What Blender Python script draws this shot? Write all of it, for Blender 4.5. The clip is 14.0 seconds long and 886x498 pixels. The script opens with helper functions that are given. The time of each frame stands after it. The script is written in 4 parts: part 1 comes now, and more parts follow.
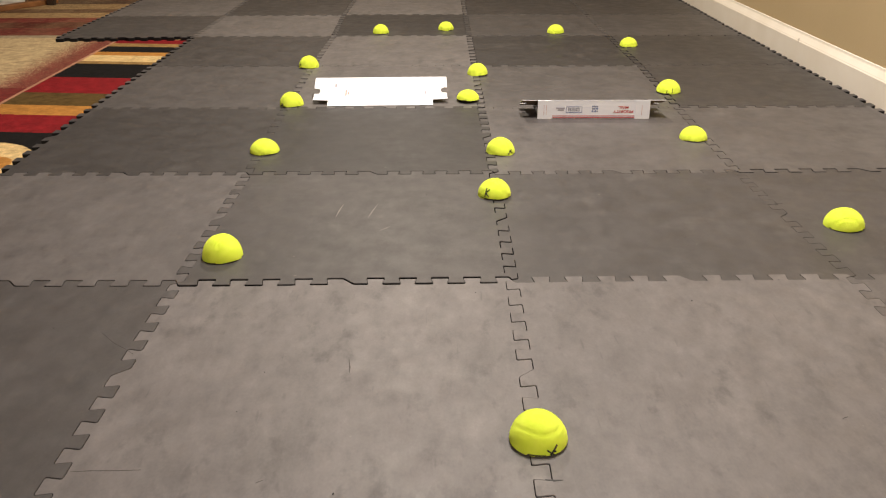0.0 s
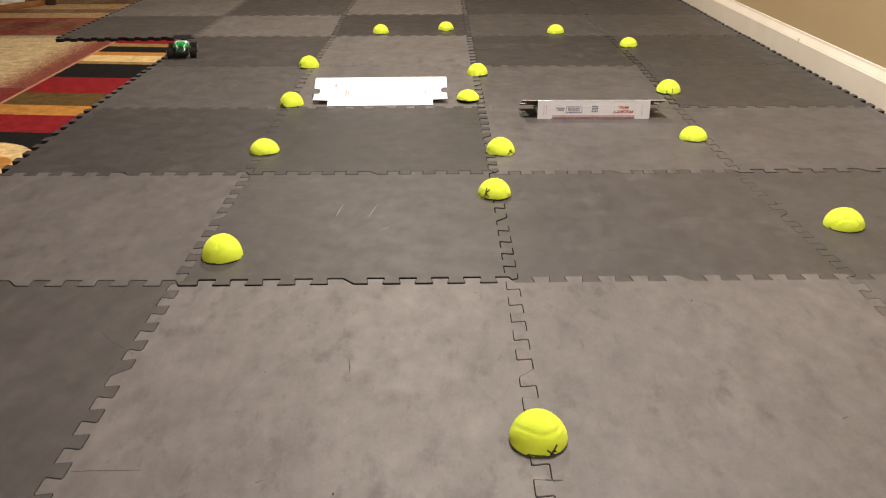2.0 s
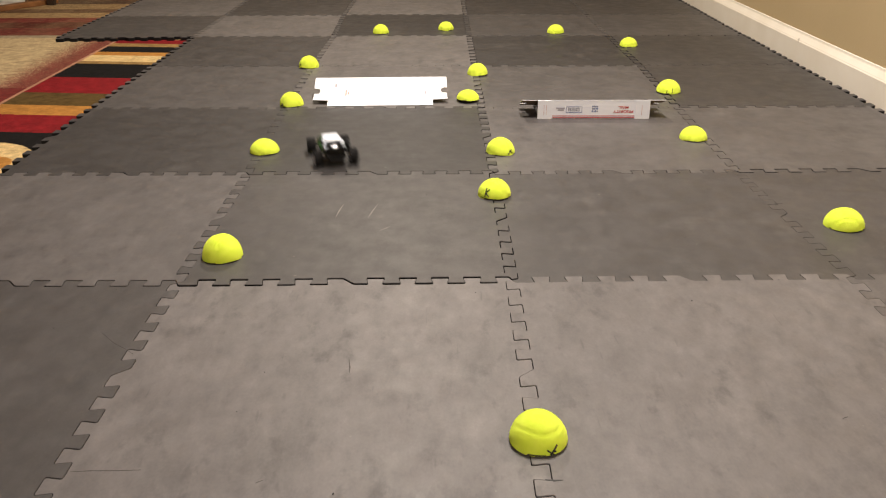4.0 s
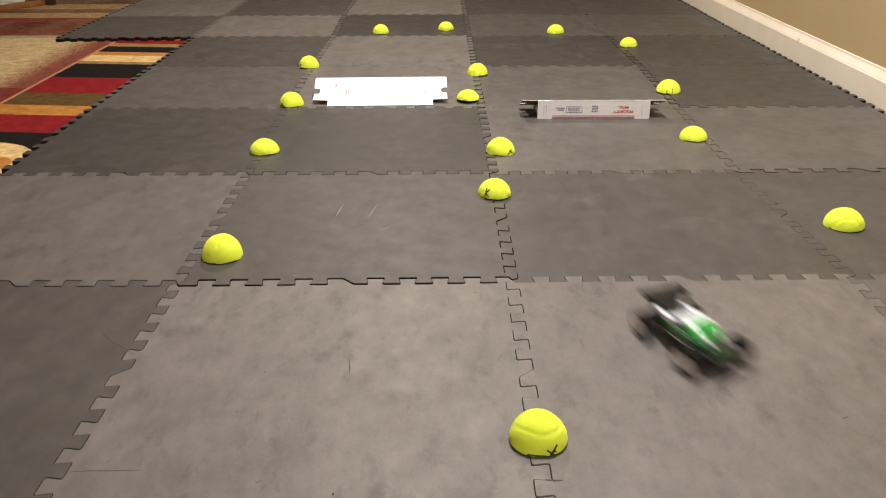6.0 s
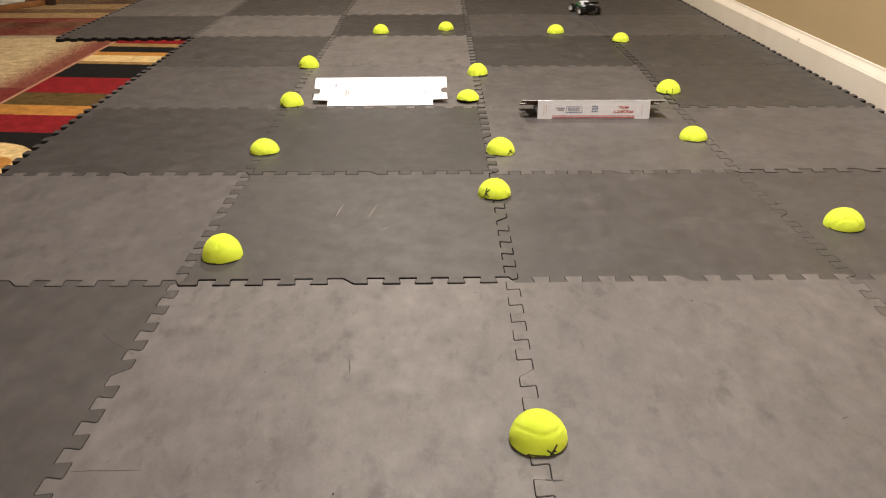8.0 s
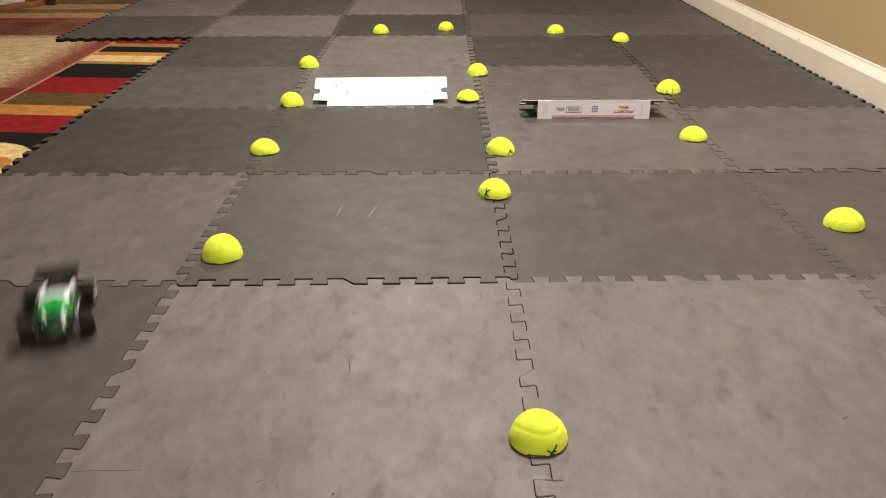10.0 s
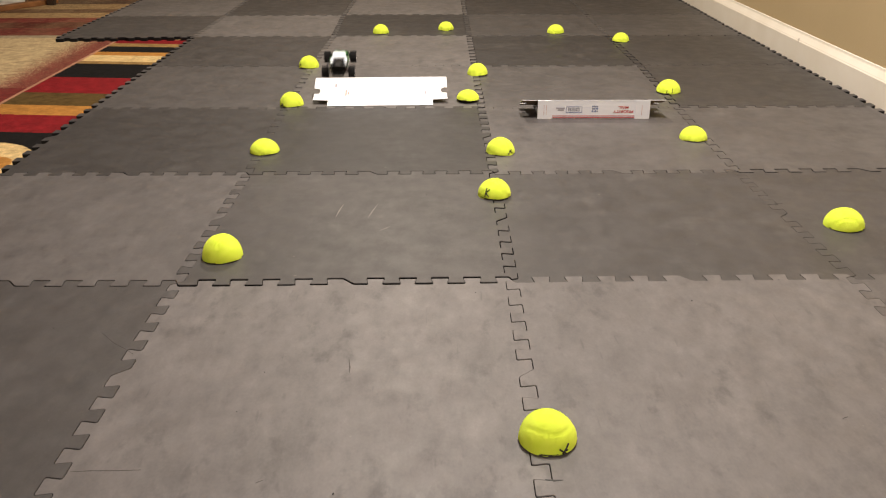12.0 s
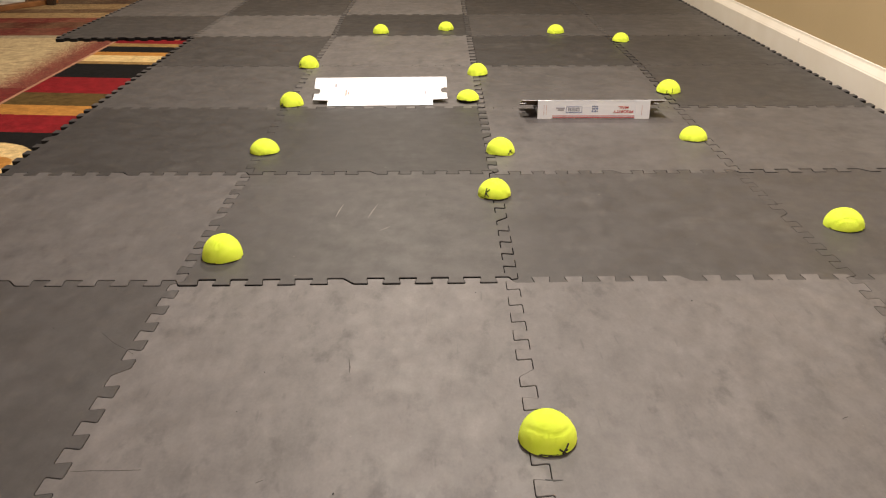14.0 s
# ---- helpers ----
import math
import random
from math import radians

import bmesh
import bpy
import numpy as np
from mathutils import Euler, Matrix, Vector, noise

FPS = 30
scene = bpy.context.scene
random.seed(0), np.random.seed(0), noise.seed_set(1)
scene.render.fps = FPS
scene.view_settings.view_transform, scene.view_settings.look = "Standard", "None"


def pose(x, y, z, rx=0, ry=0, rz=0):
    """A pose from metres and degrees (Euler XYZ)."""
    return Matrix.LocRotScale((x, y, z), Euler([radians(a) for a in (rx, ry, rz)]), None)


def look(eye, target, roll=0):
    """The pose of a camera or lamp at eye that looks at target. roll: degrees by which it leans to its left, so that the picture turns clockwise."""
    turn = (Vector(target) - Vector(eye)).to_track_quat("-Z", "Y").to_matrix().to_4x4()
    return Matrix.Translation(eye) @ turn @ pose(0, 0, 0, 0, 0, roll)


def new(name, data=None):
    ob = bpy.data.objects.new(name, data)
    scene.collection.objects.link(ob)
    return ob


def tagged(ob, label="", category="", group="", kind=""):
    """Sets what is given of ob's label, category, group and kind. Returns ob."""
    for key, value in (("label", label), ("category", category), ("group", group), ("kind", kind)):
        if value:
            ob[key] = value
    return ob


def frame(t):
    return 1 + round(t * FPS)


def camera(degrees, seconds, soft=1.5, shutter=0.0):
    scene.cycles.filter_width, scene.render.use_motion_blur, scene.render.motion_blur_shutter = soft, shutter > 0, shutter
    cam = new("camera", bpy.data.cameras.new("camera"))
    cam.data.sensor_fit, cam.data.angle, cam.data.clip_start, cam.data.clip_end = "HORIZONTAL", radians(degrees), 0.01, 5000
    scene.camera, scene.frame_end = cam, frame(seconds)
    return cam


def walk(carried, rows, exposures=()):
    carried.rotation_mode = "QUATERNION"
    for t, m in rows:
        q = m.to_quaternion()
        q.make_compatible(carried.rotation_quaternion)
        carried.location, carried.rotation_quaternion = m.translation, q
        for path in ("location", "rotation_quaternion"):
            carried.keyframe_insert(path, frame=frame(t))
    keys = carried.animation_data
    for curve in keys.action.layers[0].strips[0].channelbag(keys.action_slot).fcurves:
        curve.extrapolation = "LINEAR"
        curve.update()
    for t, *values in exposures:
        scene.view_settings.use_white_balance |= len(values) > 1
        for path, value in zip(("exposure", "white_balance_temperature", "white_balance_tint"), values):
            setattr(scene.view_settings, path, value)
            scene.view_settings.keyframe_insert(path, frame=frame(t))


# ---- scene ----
T = 0.61            # side of one foam tile
MAT = 0.014         # thickness of the foam
cam = camera(54.87, 14.0, soft=1.1, shutter=0.55)
EYE = Vector((0.4786, -1.39, 0.6863))
YAW, PITCH, ROLL = radians(0.1758), radians(-24.114), -0.2104
AIM = EYE + Vector((math.sin(YAW) * math.cos(PITCH), math.cos(YAW) * math.cos(PITCH), math.sin(PITCH)))
VIEW = look(EYE, AIM, ROLL)
walk(cam, [(0.0, VIEW), (14.0, VIEW)], exposures=[(0.0, 0.0), (14.0, 0.0)])

# ---- light: a windowless evening room under ceiling lights ----
world = bpy.data.worlds.new("world")
scene.world = world
world.use_nodes = True
world.node_tree.nodes["Background"].inputs[0].default_value = (1.0, 0.9, 0.78, 1)
world.node_tree.nodes["Background"].inputs[1].default_value = 0.02


def ceiling_lamp(x, y, watts, size, colour):
    data = bpy.data.lights.new("lamp", "AREA")
    data.shape, data.size, data.energy, data.color = "DISK", size, watts, colour
    ob = new("lamp", data)
    ob.matrix_basis = pose(x, y, 2.425)
    return ob


# one row of ceiling lamps: behind the camera, a cluster over the course, one far off
NEAR_LIGHT, MID_LIGHT, FAR_LIGHT = (1.0, 0.91, 0.89), (1.0, 0.905, 0.83), (1.0, 0.875, 0.72)
DOWNLIGHTS = [(0.72, -3.5, 64.0, NEAR_LIGHT), (0.82, 0.25, 29.8, MID_LIGHT), (0.82, 0.52, 29.8, MID_LIGHT), (0.82, 0.79, 29.8, MID_LIGHT), (0.25, 3.0, 62.0, FAR_LIGHT)]
for lx, ly, watts, tint in DOWNLIGHTS:
    ceiling_lamp(lx, ly, watts, 0.10, tint)


# ---- node helpers ----
def material(name):
    mat = bpy.data.materials.new(name)
    mat.use_nodes = True
    nt = mat.node_tree
    return mat, nt, nt.nodes["Principled BSDF"]


def node(nt, kind, **inputs):
    n = nt.nodes.new(kind)
    for key, value in inputs.items():
        n.inputs[key.replace("_", " ")].default_value = value
    return n


def noise_at(nt, coord, scale, detail=4.0, rough=0.55, stretch=None):
    n = node(nt, "ShaderNodeTexNoise", Scale=scale, Detail=detail, Roughness=rough)
    if stretch:
        m = nt.nodes.new("ShaderNodeMapping")
        m.inputs["Scale"].default_value = stretch
        nt.links.new(coord, m.inputs["Vector"])
        coord = m.outputs["Vector"]
    nt.links.new(coord, n.inputs["Vector"])
    return n.outputs["Fac"]


def spread(nt, fac, lo, hi, out_lo=0.0, out_hi=1.0):
    n = node(nt, "ShaderNodeMapRange", From_Min=lo, From_Max=hi, To_Min=out_lo, To_Max=out_hi)
    nt.links.new(fac, n.inputs["Value"])
    return n.outputs["Result"]


def mix(nt, fac, a, b, blend="MIX"):
    n = nt.nodes.new("ShaderNodeMix")
    n.data_type, n.blend_type = "RGBA", blend
    for value, socket in ((fac, n.inputs[0]), (a, n.inputs[6]), (b, n.inputs[7])):
        if isinstance(value, (tuple, list)):
            socket.default_value = (*value, 1)[:4]
        elif isinstance(value, (int, float)):
            socket.default_value = value
        else:
            nt.links.new(value, socket)
    return n.outputs[2]


def bump(nt, shader, height, strength, distance):
    b = node(nt, "ShaderNodeBump", Strength=strength, Distance=distance)
    nt.links.new(height, b.inputs["Height"])
    nt.links.new(b.outputs["Normal"], shader.inputs["Normal"])


def place_of(nt):
    """Coordinates in metres that stay fixed in the room."""
    return nt.nodes.new("ShaderNodeNewGeometry").outputs["Position"]


def object_of(nt):
    return nt.nodes.new("ShaderNodeTexCoord").outputs["Object"]


def plain(name, colour, rough=0.5, metal=0.0, grain=0.12, scale=60.0, relief=0.0, coat=0.0):
    """A paint or plastic with slight mottling and, where asked, fine relief."""
    mat, nt, sh = material(name)
    c = object_of(nt)
    f = spread(nt, noise_at(nt, c, scale), 0.3, 0.7)
    dark = tuple(v * (1 - grain) for v in colour)
    light = tuple(min(1.0, v * (1 + grain)) for v in colour)
    nt.links.new(mix(nt, f, dark, light), sh.inputs["Base Color"])
    sh.inputs["Roughness"].default_value, sh.inputs["Metallic"].default_value = rough, metal
    sh.inputs["Coat Weight"].default_value = coat
    if relief:
        bump(nt, sh, noise_at(nt, c, scale * 5), relief, 0.001)
    return mat


# ---- materials ----
def foam_material():
    mat, nt, sh = material("eva_foam")
    p = place_of(nt)
    info = nt.nodes.new("ShaderNodeObjectInfo")
    base = info.outputs["Color"]
    cloud = spread(nt, noise_at(nt, p, 3.2, 5.0, 0.6, (1.0, 0.7, 1.0)), 0.3, 0.7, 0.90, 1.10)
    smear = spread(nt, noise_at(nt, p, 14.0, 6.0, 0.62, (1.15, 0.62, 1.0)), 0.3, 0.72, 0.82, 1.15)
    blot = spread(nt, noise_at(nt, p, 42.0, 5.0, 0.62, (1.2, 0.6, 1.0)), 0.3, 0.72, 0.87, 1.11)
    col = base
    for f in (cloud, smear, blot):
        col = mix(nt, 1.0, col, f, "MULTIPLY")
    # dark scuffs and tyre rubber
    patch = spread(nt, noise_at(nt, p, 4.5, 3.0, 0.5), 0.42, 0.58)
    scuff = spread(nt, noise_at(nt, p, 24.0, 5.0, 0.62, (1.2, 0.6, 1.0)), 0.53, 0.68, 0, 0.50)
    both = node(nt, "ShaderNodeMath")
    both.operation = "MULTIPLY"
    nt.links.new(patch, both.inputs[0])
    nt.links.new(scuff, both.inputs[1])
    col = mix(nt, both.outputs[0], col, (0.045, 0.041, 0.040))
    smudge = spread(nt, noise_at(nt, p, 34.0, 3.0, 0.5, (1.3, 0.6, 1.0)), 0.66, 0.74, 0, 0.24)
    col = mix(nt, smudge, col, (0.045, 0.041, 0.040))
    # thin drag marks left by tyres
    drag = spread(nt, noise_at(nt, p, 30.0, 2.0, 0.5, (3.2, 0.35, 1.0)), 0.70, 0.76, 0, 0.30)
    col = mix(nt, drag, col, (0.05, 0.046, 0.044))
    # pale rubbed patches
    pale = spread(nt, noise_at(nt, p, 8.0, 7.0, 0.7, (1.1, 0.7, 1.0)), 0.56, 0.76, 0, 0.26)
    col = mix(nt, pale, col, (0.20, 0.19, 0.18))
    lint = spread(nt, noise_at(nt, p, 60.0, 2.0, 0.5), 0.755, 0.78, 0, 0.4)
    col = mix(nt, lint, col, (0.24, 0.23, 0.21))
    # fine grain
    speck = spread(nt, noise_at(nt, p, 260.0, 2.0, 0.5, (1.0, 0.7, 1.0)), 0.3, 0.7, 0.95, 1.05)
    col = mix(nt, 1.0, col, speck, "MULTIPLY")
    nt.links.new(col, sh.inputs["Base Color"])
    nt.links.new(spread(nt, noise_at(nt, p, 18.0, 4.0), 0.3, 0.7, 0.44, 0.62), sh.inputs["Roughness"])
    sh.inputs["Specular IOR Level"].default_value = 0.5
    fine = node(nt, "ShaderNodeMath")
    fine.operation = "ADD"
    nt.links.new(noise_at(nt, p, 900.0, 2.0), fine.inputs[0])
    nt.links.new(noise_at(nt, p, 30.0, 3.0), fine.inputs[1])
    bump(nt, sh, fine.outputs[0], 0.12, 0.0010)
    return mat


def ramp_of(nt, fac, stops):
    """Hard-edged bands: stops of (place from 0 to 1, colour)."""
    r = nt.nodes.new("ShaderNodeValToRGB")
    r.color_ramp.interpolation = "CONSTANT"
    els = r.color_ramp.elements
    els[0].position, els[0].color = stops[0][0], (*stops[0][1], 1)
    els[1].position, els[1].color = stops[1][0], (*stops[1][1], 1)
    for place, colour in stops[2:]:
        e = els.new(place)
        e.color = (*colour, 1)
    nt.links.new(fac, r.inputs["Fac"])
    return r.outputs["Color"]


RED, WINE, BLACK = (0.26, 0.016, 0.020), (0.17, 0.030, 0.026), (0.013, 0.012, 0.012)
ORANGE, CREAM, OLIVE, TAN = (0.52, 0.24, 0.055), (0.80, 0.58, 0.27), (0.125, 0.078, 0.026), (0.36, 0.22, 0.08)


def rug_material():
    mat, nt, sh = material("woven_rug")
    p = place_of(nt)
    sep = nt.nodes.new("ShaderNodeSeparateXYZ")
    # yarn ends make the edges of the bands slightly ragged
    n = node(nt, "ShaderNodeTexNoise", Scale=160.0, Detail=2.0)
    nt.links.new(p, n.inputs["Vector"])
    add = nt.nodes.new("ShaderNodeVectorMath")
    add.operation = "MULTIPLY_ADD"
    nt.links.new(n.outputs["Color"], add.inputs[0])
    add.inputs[1].default_value = (0.012, 0.012, 0.0)
    nt.links.new(p, add.inputs[2])
    nt.links.new(add.outputs[0], sep.inputs[0])
    slope = node(nt, "ShaderNodeMath")
    slope.operation = "MULTIPLY_ADD"
    nt.links.new(sep.outputs["X"], slope.inputs[0])
    slope.inputs[1].default_value = 0.10
    nt.links.new(sep.outputs["Y"], slope.inputs[2])
    fac = spread(nt, slope.outputs[0], -2.0, 4.0)

    def at(y):
        return (y - 0.075 + 2.0) / 6.0
    bands = ramp_of(nt, fac, [
        (0.0, WINE), (at(-1.5), CREAM), (at(-0.9), RED), (at(-0.4), BLACK), (at(0.2), ORANGE), (at(0.40), BLACK), (at(1.02), RED), (at(1.205), ORANGE), (at(1.31), OLIVE), (at(1.495), RED), (at(1.725), BLACK),
        (at(1.95), TAN), (at(2.0), CREAM), (at(2.11), ORANGE), (at(2.19), BLACK), (at(2.315), TAN), (at(2.38), RED),
        (at(2.47), CREAM), (at(2.7), WINE), (at(2.95), TAN), (at(3.2), RED), (at(3.5), BLACK)])
    for cx, cy, r, tone in ((-0.78, 0.74, 0.19, CREAM), (-0.70, 0.73, 0.07, ORANGE), (-0.74, -0.35, 0.2, RED)):
        away = nt.nodes.new("ShaderNodeVectorMath")
        away.operation = "DISTANCE"
        nt.links.new(add.outputs[0], away.inputs[0])
        away.inputs[1].default_value = (cx, cy, -MAT)
        bands = mix(nt, spread(nt, away.outputs["Value"], r, r - 0.004), bands, tone)
    # the mottled field beyond the thin border line
    field = spread(nt, noise_at(nt, p, 2.3, 5.0, 0.65, (1.5, 0.75, 1.0)), 0.40, 0.56)
    drift = noise_at(nt, p, 150.0, 3.0, 0.7)
    near = spread(nt, sep.outputs["X"], -1.17, -1.0)
    wine = node(nt, "ShaderNodeMath")
    wine.operation = "ADD"
    nt.links.new(spread(nt, drift, 0.38, 0.62, -0.45, 0.45), wine.inputs[0])
    nt.links.new(near, wine.inputs[1])
    rings = ramp_of(nt, spread(nt, sep.outputs["Y"], 1.0, 4.0), [
        (0.0, WINE), (0.12, (0.20, 0.09, 0.05)), (0.19, (0.62, 0.48, 0.27)), (0.512, (0.40, 0.33, 0.22)), (0.535, WINE), (0.60, (0.11, 0.03, 0.02)),
        (0.655, (0.20, 0.035, 0.03)), (0.70, (0.42, 0.28, 0.13)), (0.755, (0.16, 0.09, 0.05)), (0.80, (0.38, 0.25, 0.12)), (0.86, (0.10, 0.06, 0.04))])
    mott = mix(nt, spread(nt, field, 0, 1, 0.0, 0.15), rings, (0.62, 0.47, 0.26))
    flecks = spread(nt, noise_at(nt, p, 26.0, 8.0, 0.75, (0.8, 1.2, 1.0)), 0.54, 0.66, 0, 0.4)
    mott = mix(nt, flecks, mott, (0.17, 0.06, 0.04))
    pales = spread(nt, noise_at(nt, p, 17.0, 8.0, 0.75, (0.6, 1.5, 1.0)), 0.56, 0.68, 0, 0.28)
    mott = mix(nt, pales, mott, (0.58, 0.45, 0.27))
    mott = mix(nt, spread(nt, wine.outputs[0], 0.25, 0.75, 0.0, 0.92), mott, (0.20, 0.026, 0.026))
    left = spread(nt, sep.outputs["X"], -0.953, -0.951)
    col = mix(nt, left, mott, bands)
    line = node(nt, "ShaderNodeMath")
    line.operation = "COMPARE"
    nt.links.new(sep.outputs["X"], line.inputs[0])
    line.inputs[1].default_value, line.inputs[2].default_value = -0.952, 0.007
    col = mix(nt, line.outputs[0], col, (0.52, 0.27, 0.17))
    yarn = spread(nt, noise_at(nt, p, 420.0, 2.0), 0.3, 0.7, 0.75, 1.25)
    col = mix(nt, 1.0, col, yarn, "MULTIPLY")
    worn = spread(nt, noise_at(nt, p, 34.0, 5.0, 0.7), 0.3, 0.7, 0.50, 1.0)
    col = mix(nt, 1.0, col, worn, "MULTIPLY")
    nt.links.new(col, sh.inputs["Base Color"])
    sh.inputs["Roughness"].default_value = 0.95
    sh.inputs["Specular IOR Level"].default_value = 0.1
    bump(nt, sh, noise_at(nt, p, 500.0, 2.0), 0.6, 0.002)
    return mat


def wall_material():
    mat, nt, sh = material("tan_wall_paint")
    p = place_of(nt)
    f = spread(nt, noise_at(nt, p, 1.7, 4.0), 0.3, 0.7)
    col = mix(nt, f, (0.47, 0.36, 0.20), (0.51, 0.39, 0.22))
    nick = spread(nt, noise_at(nt, p, 22.0, 2.0, 0.5, (1.0, 1.0, 0.35)), 0.765, 0.79)
    col = mix(nt, nick, col, (0.55, 0.46, 0.30))
    nt.links.new(col, sh.inputs["Base Color"])
    sh.inputs["Roughness"].default_value = 0.55
    bump(nt, sh, noise_at(nt, p, 140.0, 3.0), 0.25, 0.002)
    return mat


def skirting_material():
    mat, nt, sh = material("skirting_paint")
    p = place_of(nt)
    f = spread(nt, noise_at(nt, p, 7.0, 4.0), 0.3, 0.7)
    col = mix(nt, f, (0.84, 0.77, 0.65), (0.90, 0.84, 0.73))
    mark = spread(nt, noise_at(nt, p, 19.0, 3.0, 0.6), 0.70, 0.76, 0, 0.6)
    col = mix(nt, mark, col, (0.30, 0.25, 0.19))
    nt.links.new(col, sh.inputs["Base Color"])
    sh.inputs["Roughness"].default_value = 0.35
    return mat


def felt_material():
    mat, nt, sh = material("tennis_felt")
    c = object_of(nt)
    f = spread(nt, noise_at(nt, c, 900.0, 3.0), 0.3, 0.7)
    g = spread(nt, noise_at(nt, c, 55.0, 3.0), 0.35, 0.7)
    col = mix(nt, f, (0.76, 0.98, 0.05), (0.86, 1.0, 0.13))
    col = mix(nt, spread(nt, g, 0, 1, 0, 0.35), col, (0.70, 0.92, 0.035))
    nt.links.new(col, sh.inputs["Base Color"])
    sh.inputs["Roughness"].default_value = 0.95
    sh.inputs["Specular IOR Level"].default_value = 0.1
    sh.inputs["Sheen Weight"].default_value = 0.5
    sh.inputs["Sheen Tint"].default_value = (0.9, 1.0, 0.2, 1)
    bump(nt, sh, noise_at(nt, c, 1400.0, 3.0), 0.7, 0.0012)
    return mat


def card_material():
    mat, nt, sh = material("white_card")
    c = object_of(nt)
    f = spread(nt, noise_at(nt, c, 12.0, 4.0), 0.3, 0.7)
    nt.links.new(mix(nt, f, (0.72, 0.735, 0.79), (0.78, 0.79, 0.84)), sh.inputs["Base Color"])
    sh.inputs["Roughness"].default_value = 0.45
    bump(nt, sh, noise_at(nt, c, 45.0, 3.0), 0.12, 0.002)
    return mat


FOAM, RUG, WALL, SKIRT = foam_material(), rug_material(), wall_material(), skirting_material()
FELT, CARD = felt_material(), card_material()
RUBBER = plain("tyre_rubber", (0.010, 0.0095, 0.0095), 0.8, grain=0.3, relief=0.3)
RIM = plain("white_rim_plastic", (0.74, 0.73, 0.72), 0.4)
SHELL_WHITE = plain("white_shell", (0.76, 0.82, 0.92), 0.22, grain=0.03, coat=0.4)
SHELL_GREEN = plain("green_shell", (0.010, 0.34, 0.05), 0.2, grain=0.15, scale=25, coat=0.5)
SHELL_NOSE = plain("dark_green_nose", (0.005, 0.035, 0.015), 0.25, grain=0.3, scale=40, coat=0.4)
SHELL_DEEP = plain("deep_green_shell", (0.006, 0.085, 0.02), 0.25, grain=0.3, scale=25, coat=0.4)
SHELL_YELLOW = plain("yellow_flash", (0.07, 0.14, 0.03), 0.25, coat=0.4)
SMOKED = plain("smoked_window", (0.012, 0.013, 0.016), 0.08, coat=0.6)
PLASTIC = plain("black_plastic", (0.007, 0.0068, 0.0068), 0.5, grain=0.25, relief=0.15)
GLOSS = plain("glossy_black_cover", (0.01, 0.01, 0.011), 0.12, coat=0.5)
STEEL = plain("bright_steel", (0.72, 0.72, 0.74), 0.25, metal=1.0)
BOARD = plain("raw_card_edge", (0.36, 0.25, 0.15), 0.8, relief=0.3)
INK_RED = plain("red_ink", (0.42, 0.03, 0.03), 0.5)
INK_FADED = plain("faded_red_ink", (0.48, 0.22, 0.18), 0.5)
INK_PALE = plain("faded_grey_ink", (0.32, 0.31, 0.36), 0.5)
INK_BLUE = plain("blue_ink", (0.06, 0.10, 0.26), 0.5)
INK_GREY = plain("grey_ink", (0.20, 0.20, 0.24), 0.5)
BLACK_MARK = plain("black_mark", (0.01, 0.01, 0.01), 0.6)
# brown kraft, set below its own tone to paint in shade under the card
SHADED_KRAFT = plain("shaded_brown_kraft", (0.20, 0.125, 0.07), 0.85, grain=0.15, scale=90, relief=0.2)
RUBBER_CORE = plain("ball_rubber", (0.035, 0.033, 0.03), 0.7, relief=0.2)
CEILING = plain("ceiling_paint", (0.78, 0.76, 0.72), 0.9, scale=4, grain=0.04, relief=0.3)
SUBFLOOR = plain("bare_floor", (0.10, 0.08, 0.06), 0.8, scale=8)
WOOD = plain("stained_wood", (0.20, 0.085, 0.03), 0.4, grain=0.35, scale=14)
DARK_WOOD = plain("dark_wood", (0.03, 0.018, 0.012), 0.4, grain=0.3, scale=20)
CLOTH = plain("white_cloth", (0.72, 0.70, 0.66), 0.9, scale=30, relief=0.5)


PALE_FOAM = plain("scratched_foam", (0.23, 0.215, 0.20), 0.8)
# cut edges of the same foam, blackened to paint in the gaps' shade
FOAM_EDGE_SHADE = plain("cut_foam_edge_shade", (0.012, 0.0115, 0.011), 0.9, grain=0.2, relief=0.3)
DARK_FOAM = plain("worn_foam", (0.07, 0.064, 0.06), 0.8)


for black, gloss in ((RUBBER, 0.15), (PLASTIC, 0.25), (FOAM_EDGE_SHADE, 0.1)):
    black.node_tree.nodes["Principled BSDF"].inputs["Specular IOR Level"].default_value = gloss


def glow_material():
    mat, nt, sh = material("lamp_diffuser")
    sh.inputs["Base Color"].default_value = (0.9, 0.88, 0.84, 1)
    sh.inputs["Emission Color"].default_value = (1.0, 0.86, 0.70, 1)
    sh.inputs["Emission Strength"].default_value = 3.0
    return mat


GLOW = glow_material()


# ---- mesh helpers ----
def mesh_of(name, bm, mat, smooth=False):
    bmesh.ops.recalc_face_normals(bm, faces=bm.faces)
    me = bpy.data.meshes.new(name)
    bm.to_mesh(me)
    bm.free()
    me.materials.append(mat)
    if smooth:
        me.polygons.foreach_set("use_smooth", [True] * len(me.polygons))
    return me


def thing(name, label, category, group="", m=None, kind=""):
    ob = new(name)
    ob.empty_display_size = 0.05
    if m is not None:
        ob.matrix_basis = m
    return tagged(ob, label, category, group, kind)


def part(name, bm, mat, parent=None, label="", smooth=False):
    ob = new(name, mesh_of(name, bm, mat, smooth))
    ob.parent = parent
    return tagged(ob, label)


